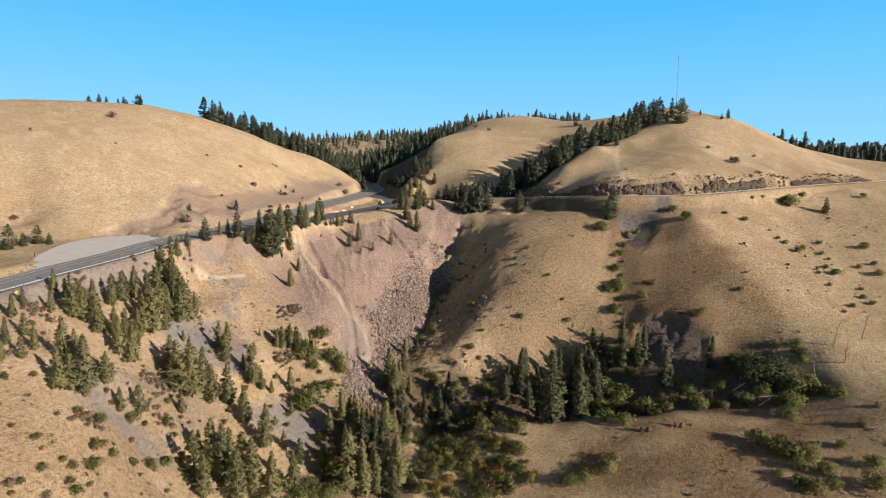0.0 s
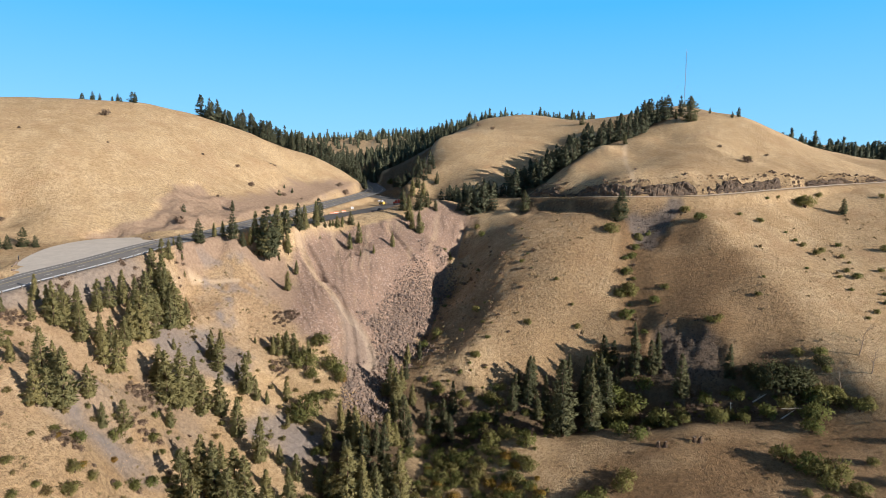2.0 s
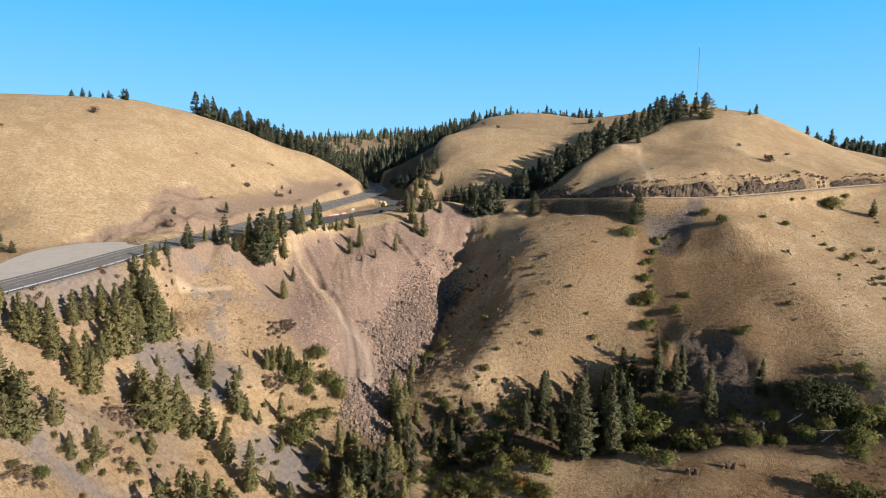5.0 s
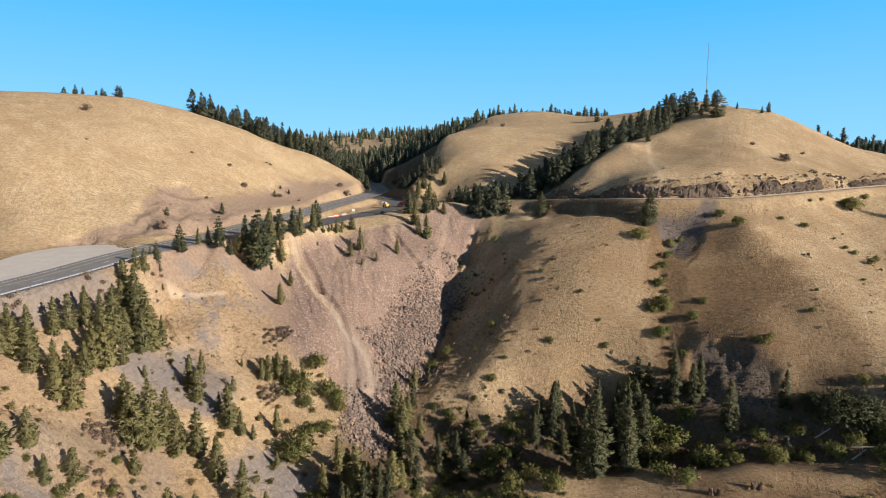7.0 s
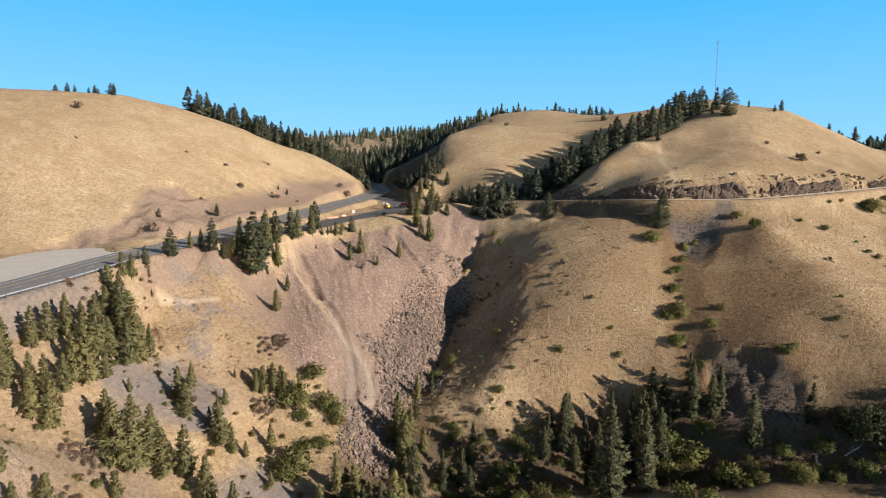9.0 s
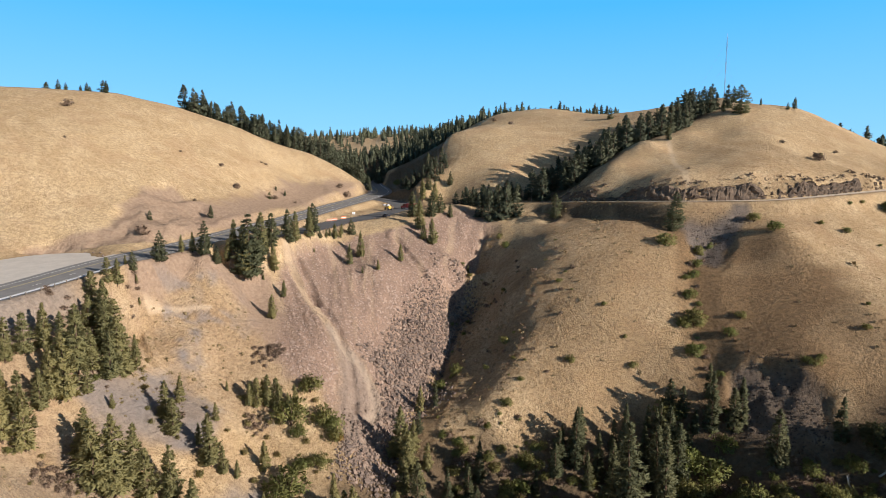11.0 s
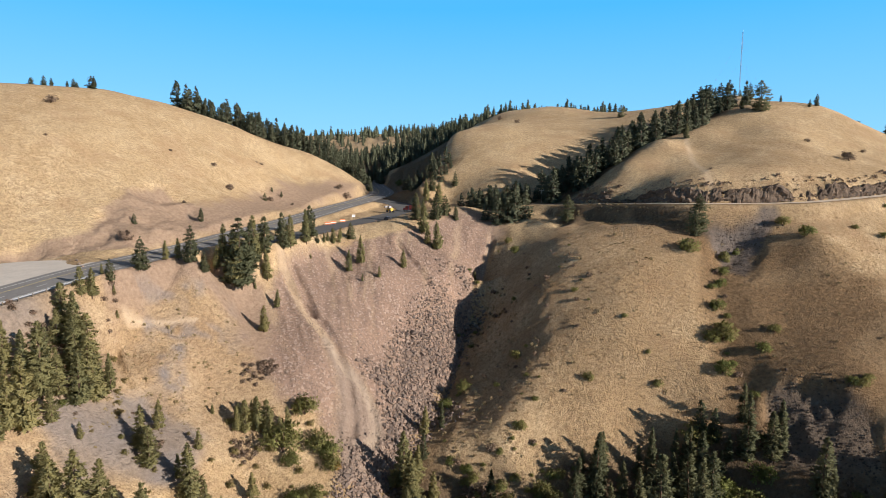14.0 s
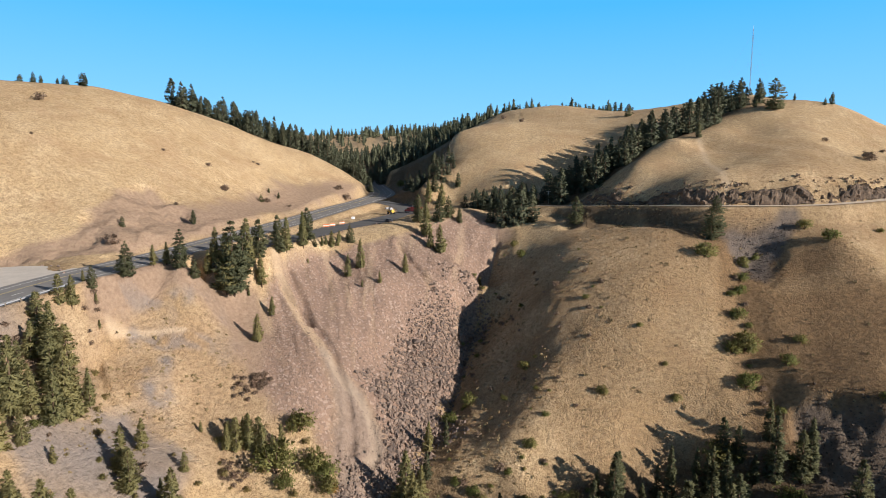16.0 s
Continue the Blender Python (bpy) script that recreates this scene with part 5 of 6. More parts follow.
def make_snag(x, y, h, seed):
    r = random.Random(seed)
    snag = tagged(new("dead_tree"), "bare leaning dead tree with thin grey branches", "dead tree", "dead trees on the knob")
    snag.location = (x, y, at(x, y) - 0.2)
    lean = Vector((r.uniform(-0.25, 0.4), r.uniform(-0.1, 0.1), 1.0))
    stem = [lean * (h * k / 6) + Vector((r.uniform(-0.2, 0.2), r.uniform(-0.2, 0.2), 0)) * (k > 0) for k in range(7)]
    v, f = limb(stem, [0.2 * (1 - k / 6.5) for k in range(7)])
    part("trunk", fast_mesh("trunk", v, f, DEADWOOD, True), None, snag)
    for k in range(11):
        p = stem[2 + k % 4] + (stem[3 + k % 4] - stem[2 + k % 4]) * r.random()
        a = r.uniform(0, math.tau)
        way = Vector((math.cos(a), math.sin(a), r.uniform(0.3, 1.1)))
        n = h * r.uniform(0.14, 0.32)
        line_ = [p, p + way * n * 0.5 + Vector((0, 0, 0.1 * n)), p + way * n + Vector((r.uniform(-0.3, 0.3), r.uniform(-0.3, 0.3), 0.25 * n))]
        v, f = limb(line_, (0.07, 0.045, 0.015), 4)
        part("branch", fast_mesh("branch", v, f, DEADWOOD, True), None, snag)


def make_log(x, y, size, turn, seed):
    r = random.Random(seed)
    d = Vector((math.cos(radians(turn)), math.sin(radians(turn)), 0))
    points = [Vector((x, y, 0)) + d * size * (k / 5 - 0.5) for k in range(6)]
    points = [Vector((p.x, p.y, at(p.x, p.y) + 0.16)) for p in points]
    v, f = limb([p - points[0] for p in points], [0.24, 0.25, 0.22, 0.2, 0.17, 0.1], 8)
    log = tagged(new("fallen_log"), "pale weathered fallen log beside the thicket", "log", "fallen logs")
    log.location = points[0]
    part("stem", fast_mesh("stem", v, f, PALE_WOOD, True), None, log)
    for k in (2, 3, 4):
        p = points[k] - points[0]
        v, f = limb([p, p + Vector((r.uniform(-0.6, 0.6), r.uniform(-0.6, 0.6), 0.5)), p + Vector((r.uniform(-1, 1), r.uniform(-1, 1), 1.1))], (0.08, 0.05, 0.02), 4)
        part("branch", fast_mesh("branch", v, f, PALE_WOOD, True), None, log)


for k, (x, y, h) in enumerate(SNAGS):
    make_snag(x, y, h, 500 + k)
for k, (x, y, size, turn) in enumerate(((109, 198, 6, 25), (112, 200, 7, 160), (105, 208, 5, 10), (96, 209, 4, 70))):
    make_log(x, y, size, turn, 520 + k)

# Far woods: too many to count
def far_wood(name, outline, count, low, high, seed, label):
    rng = np.random.default_rng(seed)
    vs, fs, ns, n = [], [], [], 0
    core = tube([(0, 0, 0.02), (0, 0, 0.3), (0, 0, 0.7), (0, 0, 0.96)], (0.09, 0.12, 0.06, 0.004), 5)
    forms = [crown_of(200 + i, 0.22 + 0.035 * i, 0.02, 44, 3, 0.66, 0.18, 2) for i in range(4)]
    stem = np.array(core[0])
    halves = np.array([t for a, b, c, d in core[1] for t in ((a, b, c), (a, c, d))])
    forms = [(np.concatenate([v, stem]), np.concatenate([f, halves + len(v)]), np.concatenate([face, stem * [9, 9, 0] + [0, 0, 0.4]])) for v, f, face in forms]
    for i, (x, y, h) in enumerate(scatter(outline, count, low, high, seed, 4.5)):
        v, f, face = forms[i % 4]
        a = rng.uniform(0, 6.28)
        c, s = math.cos(a), math.sin(a)
        ns.append(np.column_stack([face[:, 0] * c - face[:, 1] * s, face[:, 0] * s + face[:, 1] * c, face[:, 2]]))
        w = np.column_stack([v[:, 0] * c - v[:, 1] * s, v[:, 0] * s + v[:, 1] * c, v[:, 2]]) * h + [x, y, at(x, y) - 0.3]
        vs.append(w)
        fs.append(f + n)
        n += len(v)
    me = fast_mesh(name, np.concatenate(vs), np.concatenate(fs), FAR_NEEDLES, True, np.concatenate(ns))
    return tagged(new(name, me), label, "woods", kind="stuff")


far_wood("far_woods", BACK_WOOD, 620, 6, 15, 91, "dark conifer woods on the far ridge")
far_wood("far_woods", [(-340, 620), (-150, 610), (-120, 700), (-150, 800), (-360, 800)], 420, 5, 16, 93, "dark conifer woods beyond the grassy crest")
far_wood("far_woods", [(-380, 860), (20, 850), (60, 1100), (-400, 1100)], 260, 7, 18, 94, "dark conifer woods on the horizon")
far_wood("far_woods", EAST_WOOD, 420, 11, 21, 92, "dark conifer woods on the distant hill")


# Rocks
def rock_forms(count, seed, points=13):
    forms = []
    rng = random.Random(seed)
    for _ in range(count):
        bm = bmesh.new()
        for _ in range(points):
            d = Vector((rng.gauss(0, 1), rng.gauss(0, 1), rng.gauss(0, 1))).normalized() * rng.uniform(0.38, 0.55)
            bm.verts.new((d.x, d.y, d.z * 0.85))
        bmesh.ops.convex_hull(bm, input=bm.verts)
        for v in [v for v in bm.verts if not v.link_faces]:
            bm.verts.remove(v)
        bmesh.ops.triangulate(bm, faces=bm.faces)
        bm.verts.index_update()
        forms.append((np.array([v.co[:] for v in bm.verts]), np.array([[v.index for v in f.verts] for f in bm.faces])))
        bm.free()
    return forms


def inside_spots(outline, count, rng, soft=3.0):
    xs, ys = [p[0] for p in outline], [p[1] for p in outline]
    x, y = rng.uniform(min(xs) - 4, max(xs) + 4, count * 5), rng.uniform(min(ys) - 4, max(ys) + 4, count * 5)
    keep = rng.uniform(0, 1, len(x)) < within(outline, x, y, soft, 77)
    return x[keep][:count], y[keep][:count]


def strew(name, forms, x, y, size, mat, rng, label, category, sink=0.2, tall=1.0, tilt=0.5):
    """One mesh of many loose pieces on the ground."""
    z = heights(x, y)
    vs, fs, n = [], [], 0
    a = rng.uniform(0, math.tau, len(x))
    b = rng.normal(0, tilt, len(x))
    for i in range(len(x)):
        v, f = forms[i % len(forms)]
        c, s = math.cos(a[i]), math.sin(a[i])
        p, q, r = v[:, 0] * c - v[:, 1] * s, v[:, 0] * s + v[:, 1] * c, v[:, 2] * tall
        p, r = p * math.cos(b[i]) + r * math.sin(b[i]), r * math.cos(b[i]) - p * math.sin(b[i])
        vs.append(np.column_stack([p, q, r]) * size[i] + [x[i], y[i], z[i] + size[i] * (0.5 - sink) * min(tall, 1.0) * 0.6])
        fs.append(f + n)
        n += len(v)
    return tagged(new(name, fast_mesh(name, np.concatenate(vs), np.concatenate(fs), mat)), label, category, kind="stuff")


rng = np.random.default_rng(5)
STONES = rock_forms(14, 3)
x, y = inside_spots(BOULDER_AREA, 6500, rng, 7.0)
wash = np.minimum(along(curved(RILL_WEST), x, y)[0], along(curved(RILL_MID), x, y)[0]) > rng.uniform(1.5, 4.0, len(x))
x, y = x[wash], y[wash]
strew("talus_rubble", STONES, x, y, rng.gamma(4.0, 0.165, len(x)) + 0.2, BOULDER, rng, "loose broken basalt rubble at the talus foot", "rubble")
x, y = inside_spots(TALUS_AREA, 9000, rng, 2.0)
strew("talus_stones", STONES, x, y, rng.gamma(3.0, 0.06, len(x)) + 0.1, BOULDER, rng, "small brown stones scattered over the talus", "stones")
x, y = inside_spots(SCREE_DRAW, 500, rng, 2.0)
strew("scree_stones", STONES, x, y, rng.gamma(3.0, 0.08, len(x)) + 0.12, BASALT, rng, "dark scree stones in the draw", "stones")
x, y = inside_spots(CLIFF_AREA, 800, rng, 3.0)
strew("scarp_stones", STONES, x, y, rng.gamma(3.0, 0.1, len(x)) + 0.15, BASALT, rng, "dark broken rock under the scarp", "stones")

# The largest boulders, one by one
boulder_meshes = [fast_mesh("boulder", v, f, BOULDER) for v, f in rock_forms(8, 9, 16)]
x, y = inside_spots(BOULDER_AREA, 300, rng, 2.0)
wash = np.minimum(along(curved(RILL_WEST), x, y)[0], along(curved(RILL_MID), x, y)[0]) > 3.0
x, y = x[wash], y[wash]
for i, (px, py, pz) in enumerate(zip(x, y, heights(x, y))):
    s = 0.9 + 1.1 * rng.uniform() ** 2
    ob = tagged(new("boulder", boulder_meshes[i % 8]), "angular brown basalt boulder at the talus foot", "boulder", "boulders at the talus foot")
    ob.matrix_basis = Matrix.LocRotScale((px, py, pz + 0.15 * s), Euler(tuple(rng.uniform(0, 6, 3))), (s, s * rng.uniform(0.7, 1.1), s * rng.uniform(0.6, 1.0)))

# Rock cut above the side road: broken columns of basalt
line = offset(SIDE_ROAD, 0.0, 0.0, 0.6)
line = line[(line[:, 0] > 45) & (line[:, 0] < 262)]
t = np.gradient(line[:, :2], axis=0)
t /= np.linalg.norm(t, axis=1)[:, None]
rows, r = 9, np.arange(len(line))
fine = np.interp(np.linspace(0, len(line) - 1, len(line)), r, r)
lx, ly = np.interp(fine, r, line[:, 0]), np.interp(fine, r, line[:, 1])
sx, sy = np.interp(fine, r, t[:, 0]), np.interp(fine, r, t[:, 1])
wall = np.clip(0.72 + 0.8 * waves(lx, ly, 16.0, 61) + 0.6 * waves(lx, ly, 5.0, 64) + 0.5 * waves(lx, ly, 1.9, 68), -0.2, 1.2)
rib = 0.35 * waves(lx, ly, 2.3, 65) + 0.3 * waves(lx, ly, 0.9, 66)
v = []
for j in range(rows):
    u = j / (rows - 1)
    out = 3.55 + (0.9 + 1.1 * wall) * u
    low, top = heights(lx - sy * 3.3, ly + sx * 3.3), heights(lx - sy * out, ly + sx * out)
    ledge = 0.8 * waves(lx + 17 * u, ly + 13 * u, 2.6, 67) + 0.4 * waves(lx + 40 * u, ly, 1.3, 69) + rng.normal(0, 0.12, len(lx))
    push = (0.75 * np.clip(wall, 0, 1) + rib * (0.4 + 0.6 * u) + ledge) * (1 if j < rows - 1 else 0.1) * ease(-0.1, 0.3, wall) - 0.9 * (1 - ease(0.0, 0.4, wall))
    out = out - push
    z = np.maximum(top, low) + 0.25 * push + rng.normal(0, 0.1, len(lx)) - (0.5 if j in (0, rows - 1) else 0.0)
    v.append(np.column_stack([lx - sy * out, ly + sx * out, z]))
n = len(lx)
f = [(j * n + i, j * n + i + 1, (j + 1) * n + i + 1, (j + 1) * n + i) for j in range(rows - 1) for i in range(n - 1)]
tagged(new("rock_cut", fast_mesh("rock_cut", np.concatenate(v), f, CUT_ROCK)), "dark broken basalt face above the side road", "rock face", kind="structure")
pick = rng.integers(0, n, 500)
out = rng.uniform(3.3, 4.2, len(pick))
strew("fallen_stones", rock_forms(12, 17), lx[pick] - sy[pick] * out, ly[pick] + sx[pick] * out, rng.gamma(3.0, 0.12, len(pick)) + 0.12, BASALT, rng, "fallen basalt stones along the side road", "stones", 0.3)


# Grass tufts and low sagebrush
def tuft_forms(count, seed, blades=5):
    r, forms = np.random.default_rng(seed), []
    for _ in range(count):
        v, f = [], []
        for k in range(blades):
            a = r.uniform(0, math.tau)
            o, w, h = r.uniform(0.05, 0.25), r.uniform(0.12, 0.2), r.uniform(0.5, 1.0)
            c = np.array([math.cos(a), math.sin(a), 0.0])
            s = np.array([-c[1], c[0], 0.0])
            v += [c * 0.06 - s * w, c * 0.06 + s * w, c * (0.06 + o) + [0, 0, h]]
            f.append([3 * k, 3 * k + 1, 3 * k + 2])
        forms.append((np.array(v), np.array(f)))
    return forms


tufts = tuft_forms(10, 21)
# Brown tufts on the lee side and near knob also carry their dimmer light
for outline, count, mat, label in ((LEE_SCRUB, 5000, DARK_STRAW, "dry grass on the shaded side of the spur, browner with the shade"), (SPUR_GRASS, 15000, STRAW, "dry yellow bunchgrass on the spur"), (KNOB_GRASS, 15000, STRAW, "dry golden bunchgrass on the rounded knob"), (BROWN_KNOB, 8000, DARK_STRAW, "dry bunchgrass on the knob's near side, browner for its grazing sun"), (SLOPE_GRASS, 4500, STRAW, "dry pale bunchgrass on the slope"), (FIELD_GRASS, 9000, DARK_STRAW, "dry brown grass on the valley field")):
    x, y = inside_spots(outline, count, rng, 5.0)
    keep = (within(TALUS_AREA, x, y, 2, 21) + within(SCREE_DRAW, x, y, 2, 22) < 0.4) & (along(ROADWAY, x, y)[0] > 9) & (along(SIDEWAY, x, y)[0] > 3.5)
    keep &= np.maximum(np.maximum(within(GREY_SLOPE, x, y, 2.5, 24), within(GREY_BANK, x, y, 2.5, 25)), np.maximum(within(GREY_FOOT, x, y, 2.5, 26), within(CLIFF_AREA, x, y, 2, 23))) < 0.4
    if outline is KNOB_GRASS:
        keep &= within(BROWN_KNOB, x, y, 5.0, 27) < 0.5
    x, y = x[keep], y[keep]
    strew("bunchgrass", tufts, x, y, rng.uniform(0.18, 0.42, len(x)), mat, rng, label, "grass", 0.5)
sage = []
for k in range(6):
    r = np.random.default_rng(300 + k)
    d = r.normal(0, 1, (16, 3))
    d /= np.linalg.norm(d, axis=1)[:, None]
    d[:, 2] = np.abs(d[:, 2])
    sage.append(sprays(r, d * [0.45, 0.45, 0.5], d, np.full(16, 0.55), 0.2)[:2])
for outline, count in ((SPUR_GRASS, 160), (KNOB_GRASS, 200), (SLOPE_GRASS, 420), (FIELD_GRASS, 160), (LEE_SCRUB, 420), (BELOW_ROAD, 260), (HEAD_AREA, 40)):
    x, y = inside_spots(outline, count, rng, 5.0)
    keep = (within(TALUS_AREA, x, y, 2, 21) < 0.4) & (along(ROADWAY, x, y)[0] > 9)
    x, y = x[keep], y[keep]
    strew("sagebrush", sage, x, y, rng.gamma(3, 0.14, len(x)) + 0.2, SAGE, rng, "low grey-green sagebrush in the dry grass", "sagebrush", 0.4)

pick = rng.integers(0, n, 330)
out = rng.uniform(3.8, 9.0, len(pick))
strew("brush", sage, lx[pick] - sy[pick] * out, ly[pick] + sx[pick] * out, rng.gamma(3, 0.2, len(pick)) + 0.3, TWIGS, rng, "low brown brush along the rock cut", "brush", 0.4)


# Small things
CAR_RED = plain("red_paint", (0.36, 0.035, 0.03), (0.26, 0.03, 0.03), 1.0, 0.4)
CAR_DARK = plain("dark_paint", (0.03, 0.033, 0.045), (0.02, 0.02, 0.028), 1.0, 0.35)
MACHINE = plain("machine_yellow", (0.62, 0.38, 0.03), (0.5, 0.3, 0.03), 1.2, 0.5)
ORANGE = plain("signal_orange", (0.75, 0.17, 0.03), (0.62, 0.14, 0.03), 1.0, 0.6)
WHITE = plain("white_paint", (0.8, 0.8, 0.78), (0.7, 0.7, 0.68), 1.0, 0.5)
RUBBER = plain("tyre_rubber", (0.025, 0.025, 0.025), (0.018, 0.018, 0.018), 5.0, 0.9)
GLASS = plain("dark_glass", (0.02, 0.025, 0.03), (0.015, 0.02, 0.022), 1.0, 0.08)
GREY = plain("grey_metal", (0.3, 0.3, 0.31), (0.22, 0.22, 0.23), 1.5, 0.5, 0.0, 0.3)
LAMP = plain("lamp_glass", (0.7, 0.68, 0.6), (0.6, 0.58, 0.5), 3.0, 0.2)


def slab(size, at_, bevel=0.05, taper=0.0):
    """A bevelled block, its top drawn in by taper."""
    bm = bmesh.new()
    bmesh.ops.create_cube(bm, size=1.0, matrix=Matrix.LocRotScale(at_, None, size))
    for v in bm.verts:
        if v.co.z > at_[2]:
            v.co.x = at_[0] + (v.co.x - at_[0]) * (1 - taper)
            v.co.y = at_[1] + (v.co.y - at_[1]) * (1 - taper * 0.6)
    if bevel:
        bmesh.ops.bevel(bm, geom=bm.edges[:], offset=bevel, segments=2, affect="EDGES")
    return mesh_of("slab", bm, False)


def disc(radius, wide, at_, axis="X", sides=20):
    bm = bmesh.new()
    turn = Euler((0, math.pi / 2, 0)) if axis == "X" else Euler((math.pi / 2, 0, 0)) if axis == "Y" else Euler((0, 0, 0))
    bmesh.ops.create_cone(bm, cap_ends=True, segments=sides, radius1=radius, radius2=radius, depth=wide, matrix=Matrix.LocRotScale(at_, turn, None))
    return mesh_of("disc", bm)


def wheel(thing, x, y, r, wide):
    tyre = part("wheel", disc(r, wide, (x, y, r)), RUBBER, thing)
    part("rim", disc(r * 0.55, wide + 0.03, (x, y, r), sides=12), GREY, tyre)


def stand(thing, x, y, turn, lift=0.0):
    thing.location = (x, y, at(x, y) + 0.15 + lift)
    thing.rotation_euler = (0, 0, radians(turn))


def make_car(label, paint):
    car = tagged(new("car"), label, "car")
    part("body", slab((1.8, 4.5, 0.62), (0, 0, 0.66), 0.12), paint, car)
    part("cabin", slab((1.6, 2.3, 0.62), (0, -0.2, 1.24), 0.1, 0.18), paint, car)
    part("windscreen", slab((1.36, 0.04, 0.42), (0, 0.86, 1.23), 0.0), GLASS, car)
    part("rear_window", slab((1.36, 0.04, 0.4), (0, -1.28, 1.23), 0.0), GLASS, car)
    for s in (-1, 1):
        part("side_window", slab((0.04, 1.7, 0.36), (s * 0.76, -0.2, 1.24), 0.0), GLASS, car)
        part("headlight", slab((0.35, 0.06, 0.15), (s * 0.65, 2.24, 0.75), 0.02), LAMP, car)
        for y in (-1.4, 1.4):
            wheel(car, s * 0.82, y, 0.33, 0.22)
    return car


def make_truck():
    truck = tagged(new("truck"), "red highway truck with a grey box, parked in shade", "truck")
    part("chassis", slab((2.2, 8.6, 0.3), (0, -0.6, 0.85), 0.04), GREY, truck)
    part("cab", slab((2.4, 2.0, 1.9), (0, 2.2, 1.95), 0.14, 0.08), CAR_RED, truck)
    part("hood", slab((2.1, 1.5, 1.0), (0, 3.85, 1.45), 0.14, 0.06), CAR_RED, truck)
    part("windscreen", slab((2.0, 0.04, 0.75), (0, 3.14, 2.4), 0.0), GLASS, truck)
    part("grille", slab((1.3, 0.06, 0.7), (0, 4.6, 1.4), 0.02), GREY, truck)
    part("bumper", slab((2.3, 0.18, 0.3), (0, 4.66, 0.75), 0.05), GREY, truck)
    part("box", slab((2.45, 5.4, 2.3), (0, -2.0, 2.2), 0.05), CAR_RED, truck)
    for s in (-1, 1):
        part("side_window", slab((0.04, 1.0, 0.6), (s * 1.17, 2.3, 2.4), 0.0), GLASS, truck)
        part("exhaust", disc(0.08, 2.6, (s * 1.05, 1.0, 2.3), "Z", 10), GREY, truck)
        part("headlight", slab((0.3, 0.08, 0.2), (s * 0.85, 4.6, 1.2), 0.02), LAMP, truck)
        for y in (3.6, -2.6, -3.8):
            wheel(truck, s * 1.05, y, 0.5, 0.3)
    return truck


def make_loader():
    loader = tagged(new("loader"), "yellow wheeled loader with a raised dark arm", "loader")
    part("body", slab((1.9, 3.4, 1.0), (0, -0.4, 1.3), 0.12), MACHINE, loader)
    part("engine_cover", slab((1.5, 1.5, 0.7), (0, -1.5, 2.0), 0.12, 0.1), MACHINE, loader)
    cab = part("cab", slab((1.5, 1.5, 1.5), (0, 0.2, 2.5), 0.08, 0.1), GREY, loader)
    part("window", slab((1.3, 0.04, 0.9), (0, 0.93, 2.65), 0.0), GLASS, cab)
    for s in (-1, 1):
        arm = slab((0.2, 3.4, 0.3), (0, 0, 0), 0.04)
        arm.transform(pose(s * 0.6, 2.1, 2.2, 24, 0, 0))
        part("arm", arm, GREY, loader)
        for y in (-1.5, 1.2):
            wheel(loader, s * 0.95, y, 0.72, 0.5)
    part("bucket", slab((2.3, 0.9, 0.8), (0, 3.9, 2.7), 0.08, 0.3), GREY, loader)
    return loader


stand(make_truck(), -29, 396, 60)
stand(make_loader(), -40, 394, 35)
stand(make_car("dark parked car on the pullout", CAR_DARK), -37, 354, -25)


def make_barrier():
    barrier = tagged(new("road_barrier"), "orange and white work barrier on the pullout", "barrier", "work barriers")
    for k, z in enumerate((0.55, 0.95, 1.35)):
        part("board", slab((2.4, 0.06, 0.26), (0, 0, z), 0.01), (ORANGE, WHITE, ORANGE)[k], barrier)
    for s in (-1, 1):
        part("upright", slab((0.08, 0.08, 1.6), (s * 1.0, 0.08, 0.8), 0.0), GREY, barrier)
        part("foot", slab((0.1, 1.1, 0.08), (s * 1.0, 0.05, 0.04), 0.0), GREY, barrier)
    return barrier


barrier = make_barrier()
stand(barrier, -60.5, 347, 30)
for x, y, a in ((-57.5, 353.5, 40), (-62.5, 344, 15)):
    copy_thing(barrier, pose(x, y, at(x, y) + 0.15, 0, 0, a))


def make_sign(label, w, h, high, mat, turn=0.0, bars=0):
    sign = tagged(new("road_sign"), label, "sign")
    part("post", slab((0.12, 0.12, high), (0, 0.06, high / 2 - 0.3), 0.0), WOOD, sign)
    me = slab((w, 0.05, h), (0, 0, 0), 0.01)
    me.transform(pose(0, -0.03, high - 0.3 - h * 0.4, 0, turn, 0))
    panel = part("panel", me, mat, sign)
    for k in range(bars):
        part("text_bar", slab((w * 0.7, 0.02, h * 0.08), (0, -0.06, high - 0.3 - h * (0.2 + 0.2 * k)), 0.0), GREY, panel)
    return sign


stand(make_sign("white information board on a post in the grass", 1.5, 1.1, 2.4, WHITE, 0.0, 3), -54.4, 365, 10)
stand(make_sign("yellow diamond warning sign beside the highway", 0.9, 0.9, 2.9, MACHINE, 45.0), -119.6, 168, 20)
marker = tagged(new("roadside_marker"), "dark slim marker post at the gravel turnout", "post")
part("post", slab((0.25, 0.12, 1.7), (0, 0, 0.75), 0.02), CAR_DARK, marker)
part("reflector", slab((0.2, 0.02, 0.3), (0, -0.07, 1.4), 0.0), WHITE, marker)
stand(marker, -149.5, 221, 0)
lamp = tagged(new("utility_pole"), "pale utility pole with a crossarm beside the side road", "pole")
part("pole", disc(0.16, 6.6, (0, 0, 2.9), "Z", 10), PALE_WOOD, lamp)
part("crossarm", slab((2.4, 0.16, 0.2), (0, 0, 5.8), 0.02), PALE_WOOD, lamp)
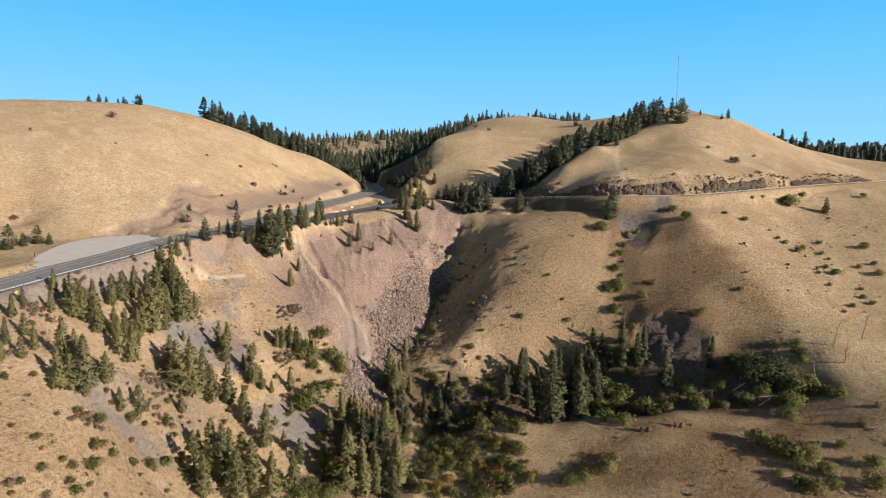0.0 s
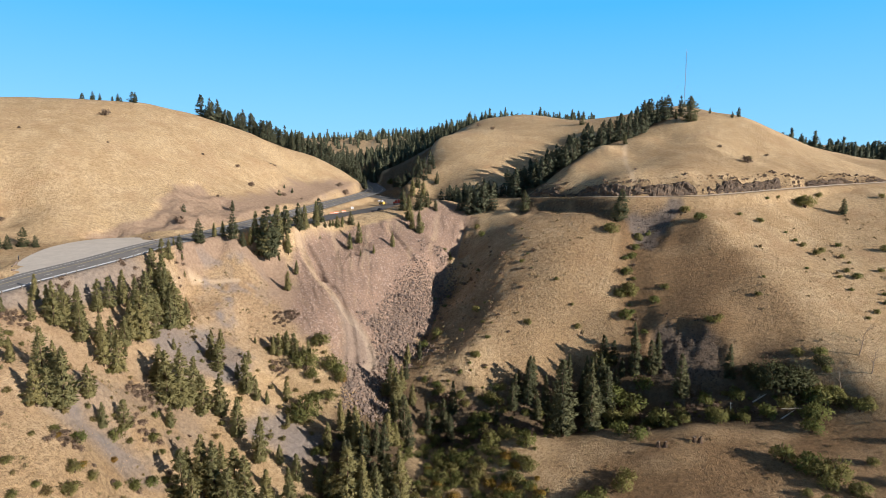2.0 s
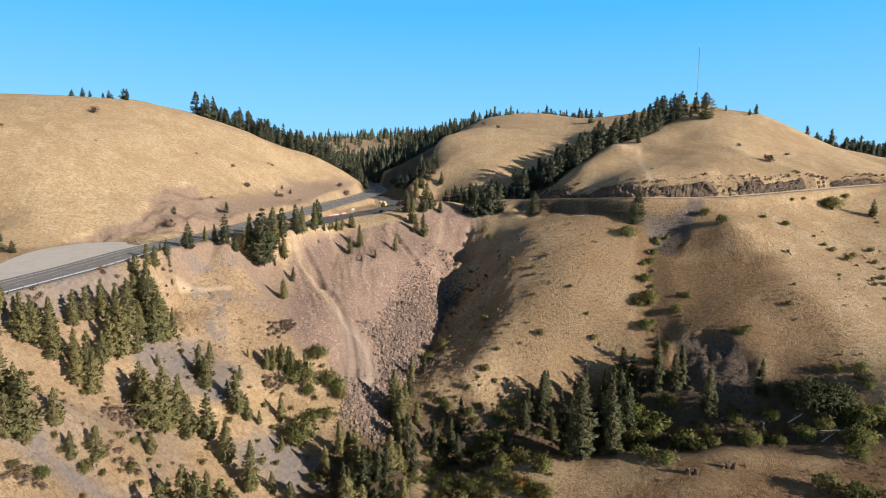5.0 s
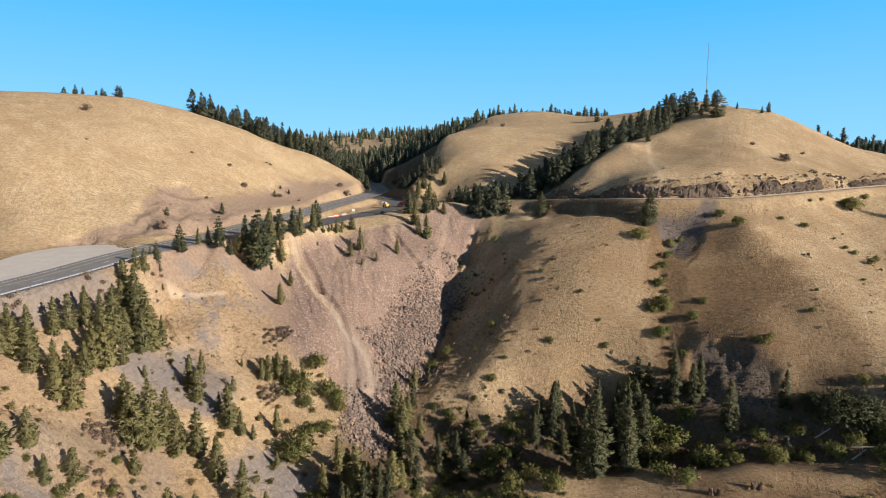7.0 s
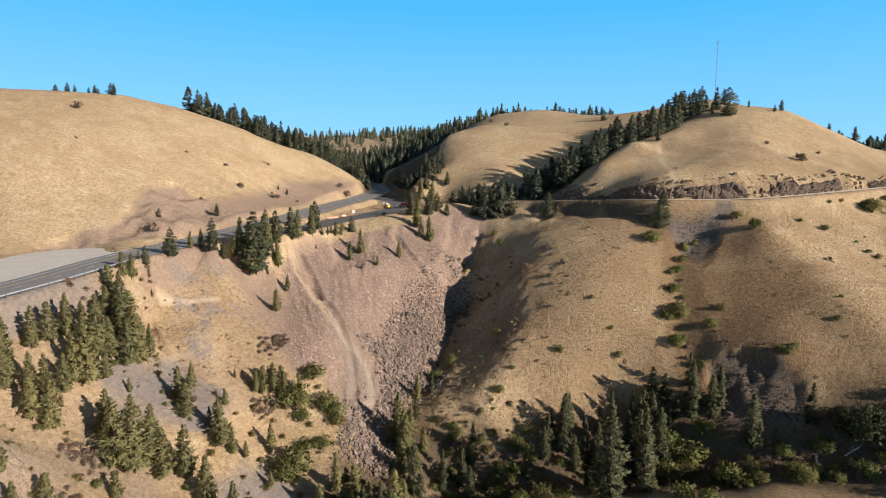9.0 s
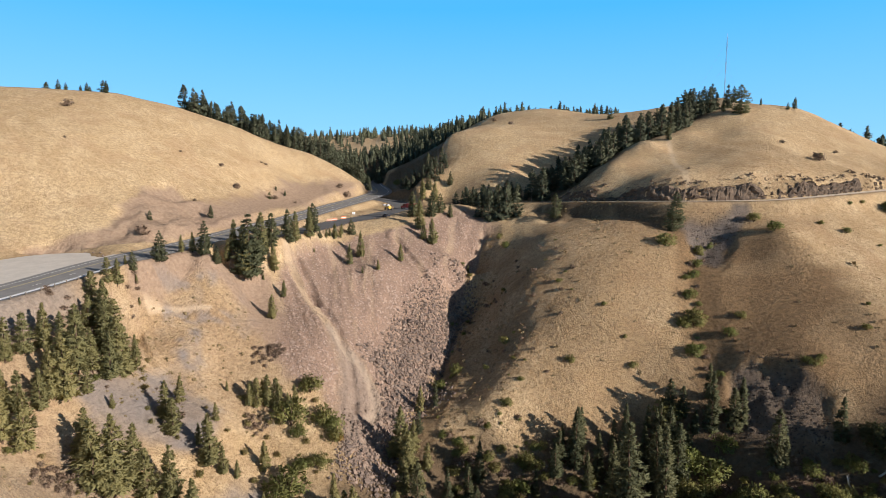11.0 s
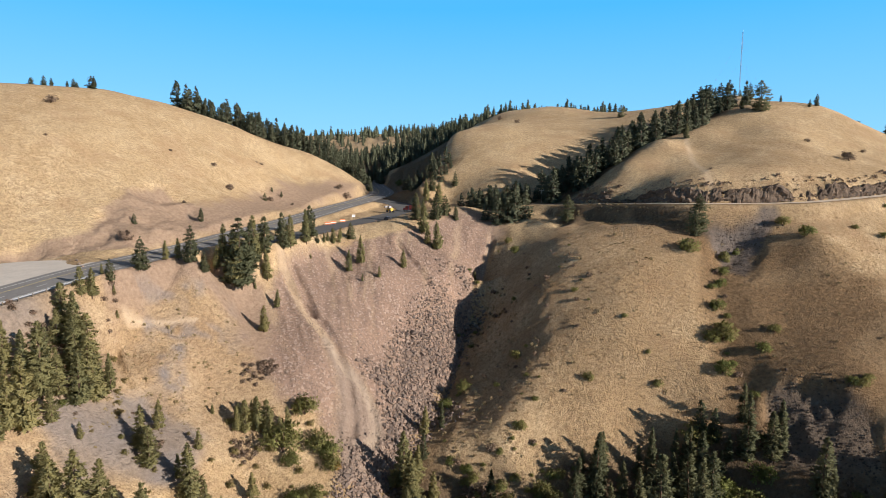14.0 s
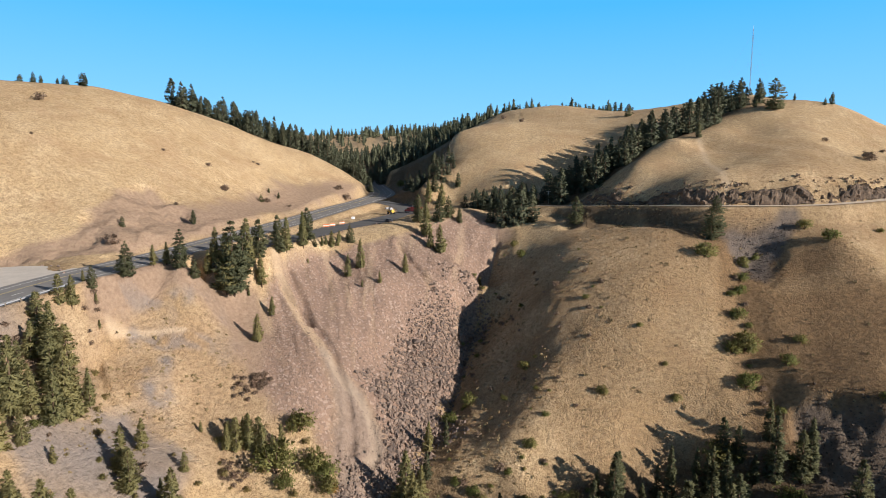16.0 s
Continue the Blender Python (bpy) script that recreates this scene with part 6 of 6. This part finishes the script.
for s in (-1, 0, 1):
    part("insulator", disc(0.07, 0.25, (s * 0.95, 0, 6.0), "Z", 8), WHITE, lamp)
stand(lamp, 36.4, 379.4, 20)

# The radio mast on the summit, held by wires
MAST = (195.5, 522.0)
mast = tagged(new("radio_mast"), "slim grey lattice radio mast with guy wires", "mast")
mast.location = (*MAST, at(*MAST))
TALL = 44.0
for k in range(3):
    a = k * math.tau / 3
    part("leg", disc(0.05, TALL, (0.36 * math.cos(a), 0.36 * math.sin(a), TALL / 2 - 0.3), "Z", 6), GREY, mast)
bm = bmesh.new()
for k in range(58):
    for j in range(3):
        a, b = j * math.tau / 3, (j + 1) * math.tau / 3
        p = Vector((0.36 * math.cos(a), 0.36 * math.sin(a), 0.75 * k))
        q = Vector((0.36 * math.cos(b), 0.36 * math.sin(b), 0.75 * k + 0.72))
        d = q - p
        bmesh.ops.create_cone(bm, segments=4, radius1=0.03, radius2=0.03, depth=d.length, matrix=Matrix.Translation((p + q) / 2) @ d.to_track_quat("Z", "Y").to_matrix().to_4x4())
part("bracing", mesh_of("bracing", bm), GREY, mast)
part("antenna", disc(0.05, 2.5, (0, 0, TALL + 0.9), "Z", 6), WHITE, mast)
for k in range(3):
    for high in (0.5, 0.92):
        a = k * math.tau / 3 + 0.4
        p = Vector((0.3 * math.cos(a), 0.3 * math.sin(a), TALL * high))
        gx_, gy_ = MAST[0] + 24 * math.cos(a), MAST[1] + 24 * math.sin(a)
        q = Vector((24 * math.cos(a), 24 * math.sin(a), at(gx_, gy_) - at(*MAST)))
        d = q - p
        bm = bmesh.new()
        bmesh.ops.create_cone(bm, segments=4, radius1=0.012, radius2=0.012, depth=d.length, matrix=Matrix.Translation((p + q) / 2) @ d.to_track_quat("Z", "Y").to_matrix().to_4x4())
        part("guy_wire", mesh_of("guy_wire", bm), GREY, mast)

# Edge stones round the pullout, the grass island and the turnout
def edge_stones(line, every, group, label, low=0.5, high=0.95):
    gone, last = 0.0, None
    r = random.Random(len(line))
    for p in line:
        if last is not None:
            gone += math.hypot(p[0] - last[0], p[1] - last[1])
        last = p
        if gone >= every:
            gone = 0.0
            s = r.uniform(low, high)
            x, y = p[0] + r.uniform(-0.3, 0.3), p[1] + r.uniform(-0.3, 0.3)
            ob = tagged(new("edge_stone", boulder_meshes[r.randrange(8)]), label, "stone", group)
            ob.matrix_basis = Matrix.LocRotScale((x, y, at(x, y) + 0.25 * s), Euler((r.uniform(0, 6), r.uniform(0, 6), r.uniform(0, 6))), (s * 1.2, s, s))


edge_stones(offset(PULLOUT, -7.2, 0, 0.5), 3.0, "stones along the pullout", "brown stone set along the pullout's edge")
edge_stones(offset(PULLOUT, 7.2, 0, 0.5), 3.4, "stones along the grass island", "brown stone set along the grass island")
edge_stones(rim, 3.2, "stones round the turnout", "brown stone at the gravel turnout's edge", 0.6, 1.1)

# Stumps on the valley field
def make_stump(seed):
    r = random.Random(seed)
    stump = tagged(new("tree_stump"), "dark weathered tree stump on the brown field", "stump", "stumps on the field")
    rings = [(-0.3, 1.0), (0.15, 0.72), (0.6, 0.6), (1.2, 0.55), (1.5, 0.42)]
    v, f = [], []
    for z, rad in rings:
        for k in range(12):
            a, q = k * math.tau / 12, rad * r.uniform(0.82, 1.15)
            v.append((q * math.cos(a), q * math.sin(a), z + (r.uniform(-0.3, 0.35) if z > 1.3 else 0)))
    for i in range(4):
        f += [(i * 12 + k, i * 12 + (k + 1) % 12, i * 12 + 12 + (k + 1) % 12, i * 12 + 12 + k) for k in range(12)]
    part("bole", fast_mesh("bole", v, f, BARK), None, stump)
    part("top", smooth_mesh("top", v[48:], [tuple(range(12))], False), WOOD, stump)
    return stump


for k, (x, y) in enumerate(((64.0, 186.9), (65.8, 186.1), (75.0, 187.4), (76.6, 186.9))):
    s = make_stump(k)
    s.location = (x, y, at(x, y))
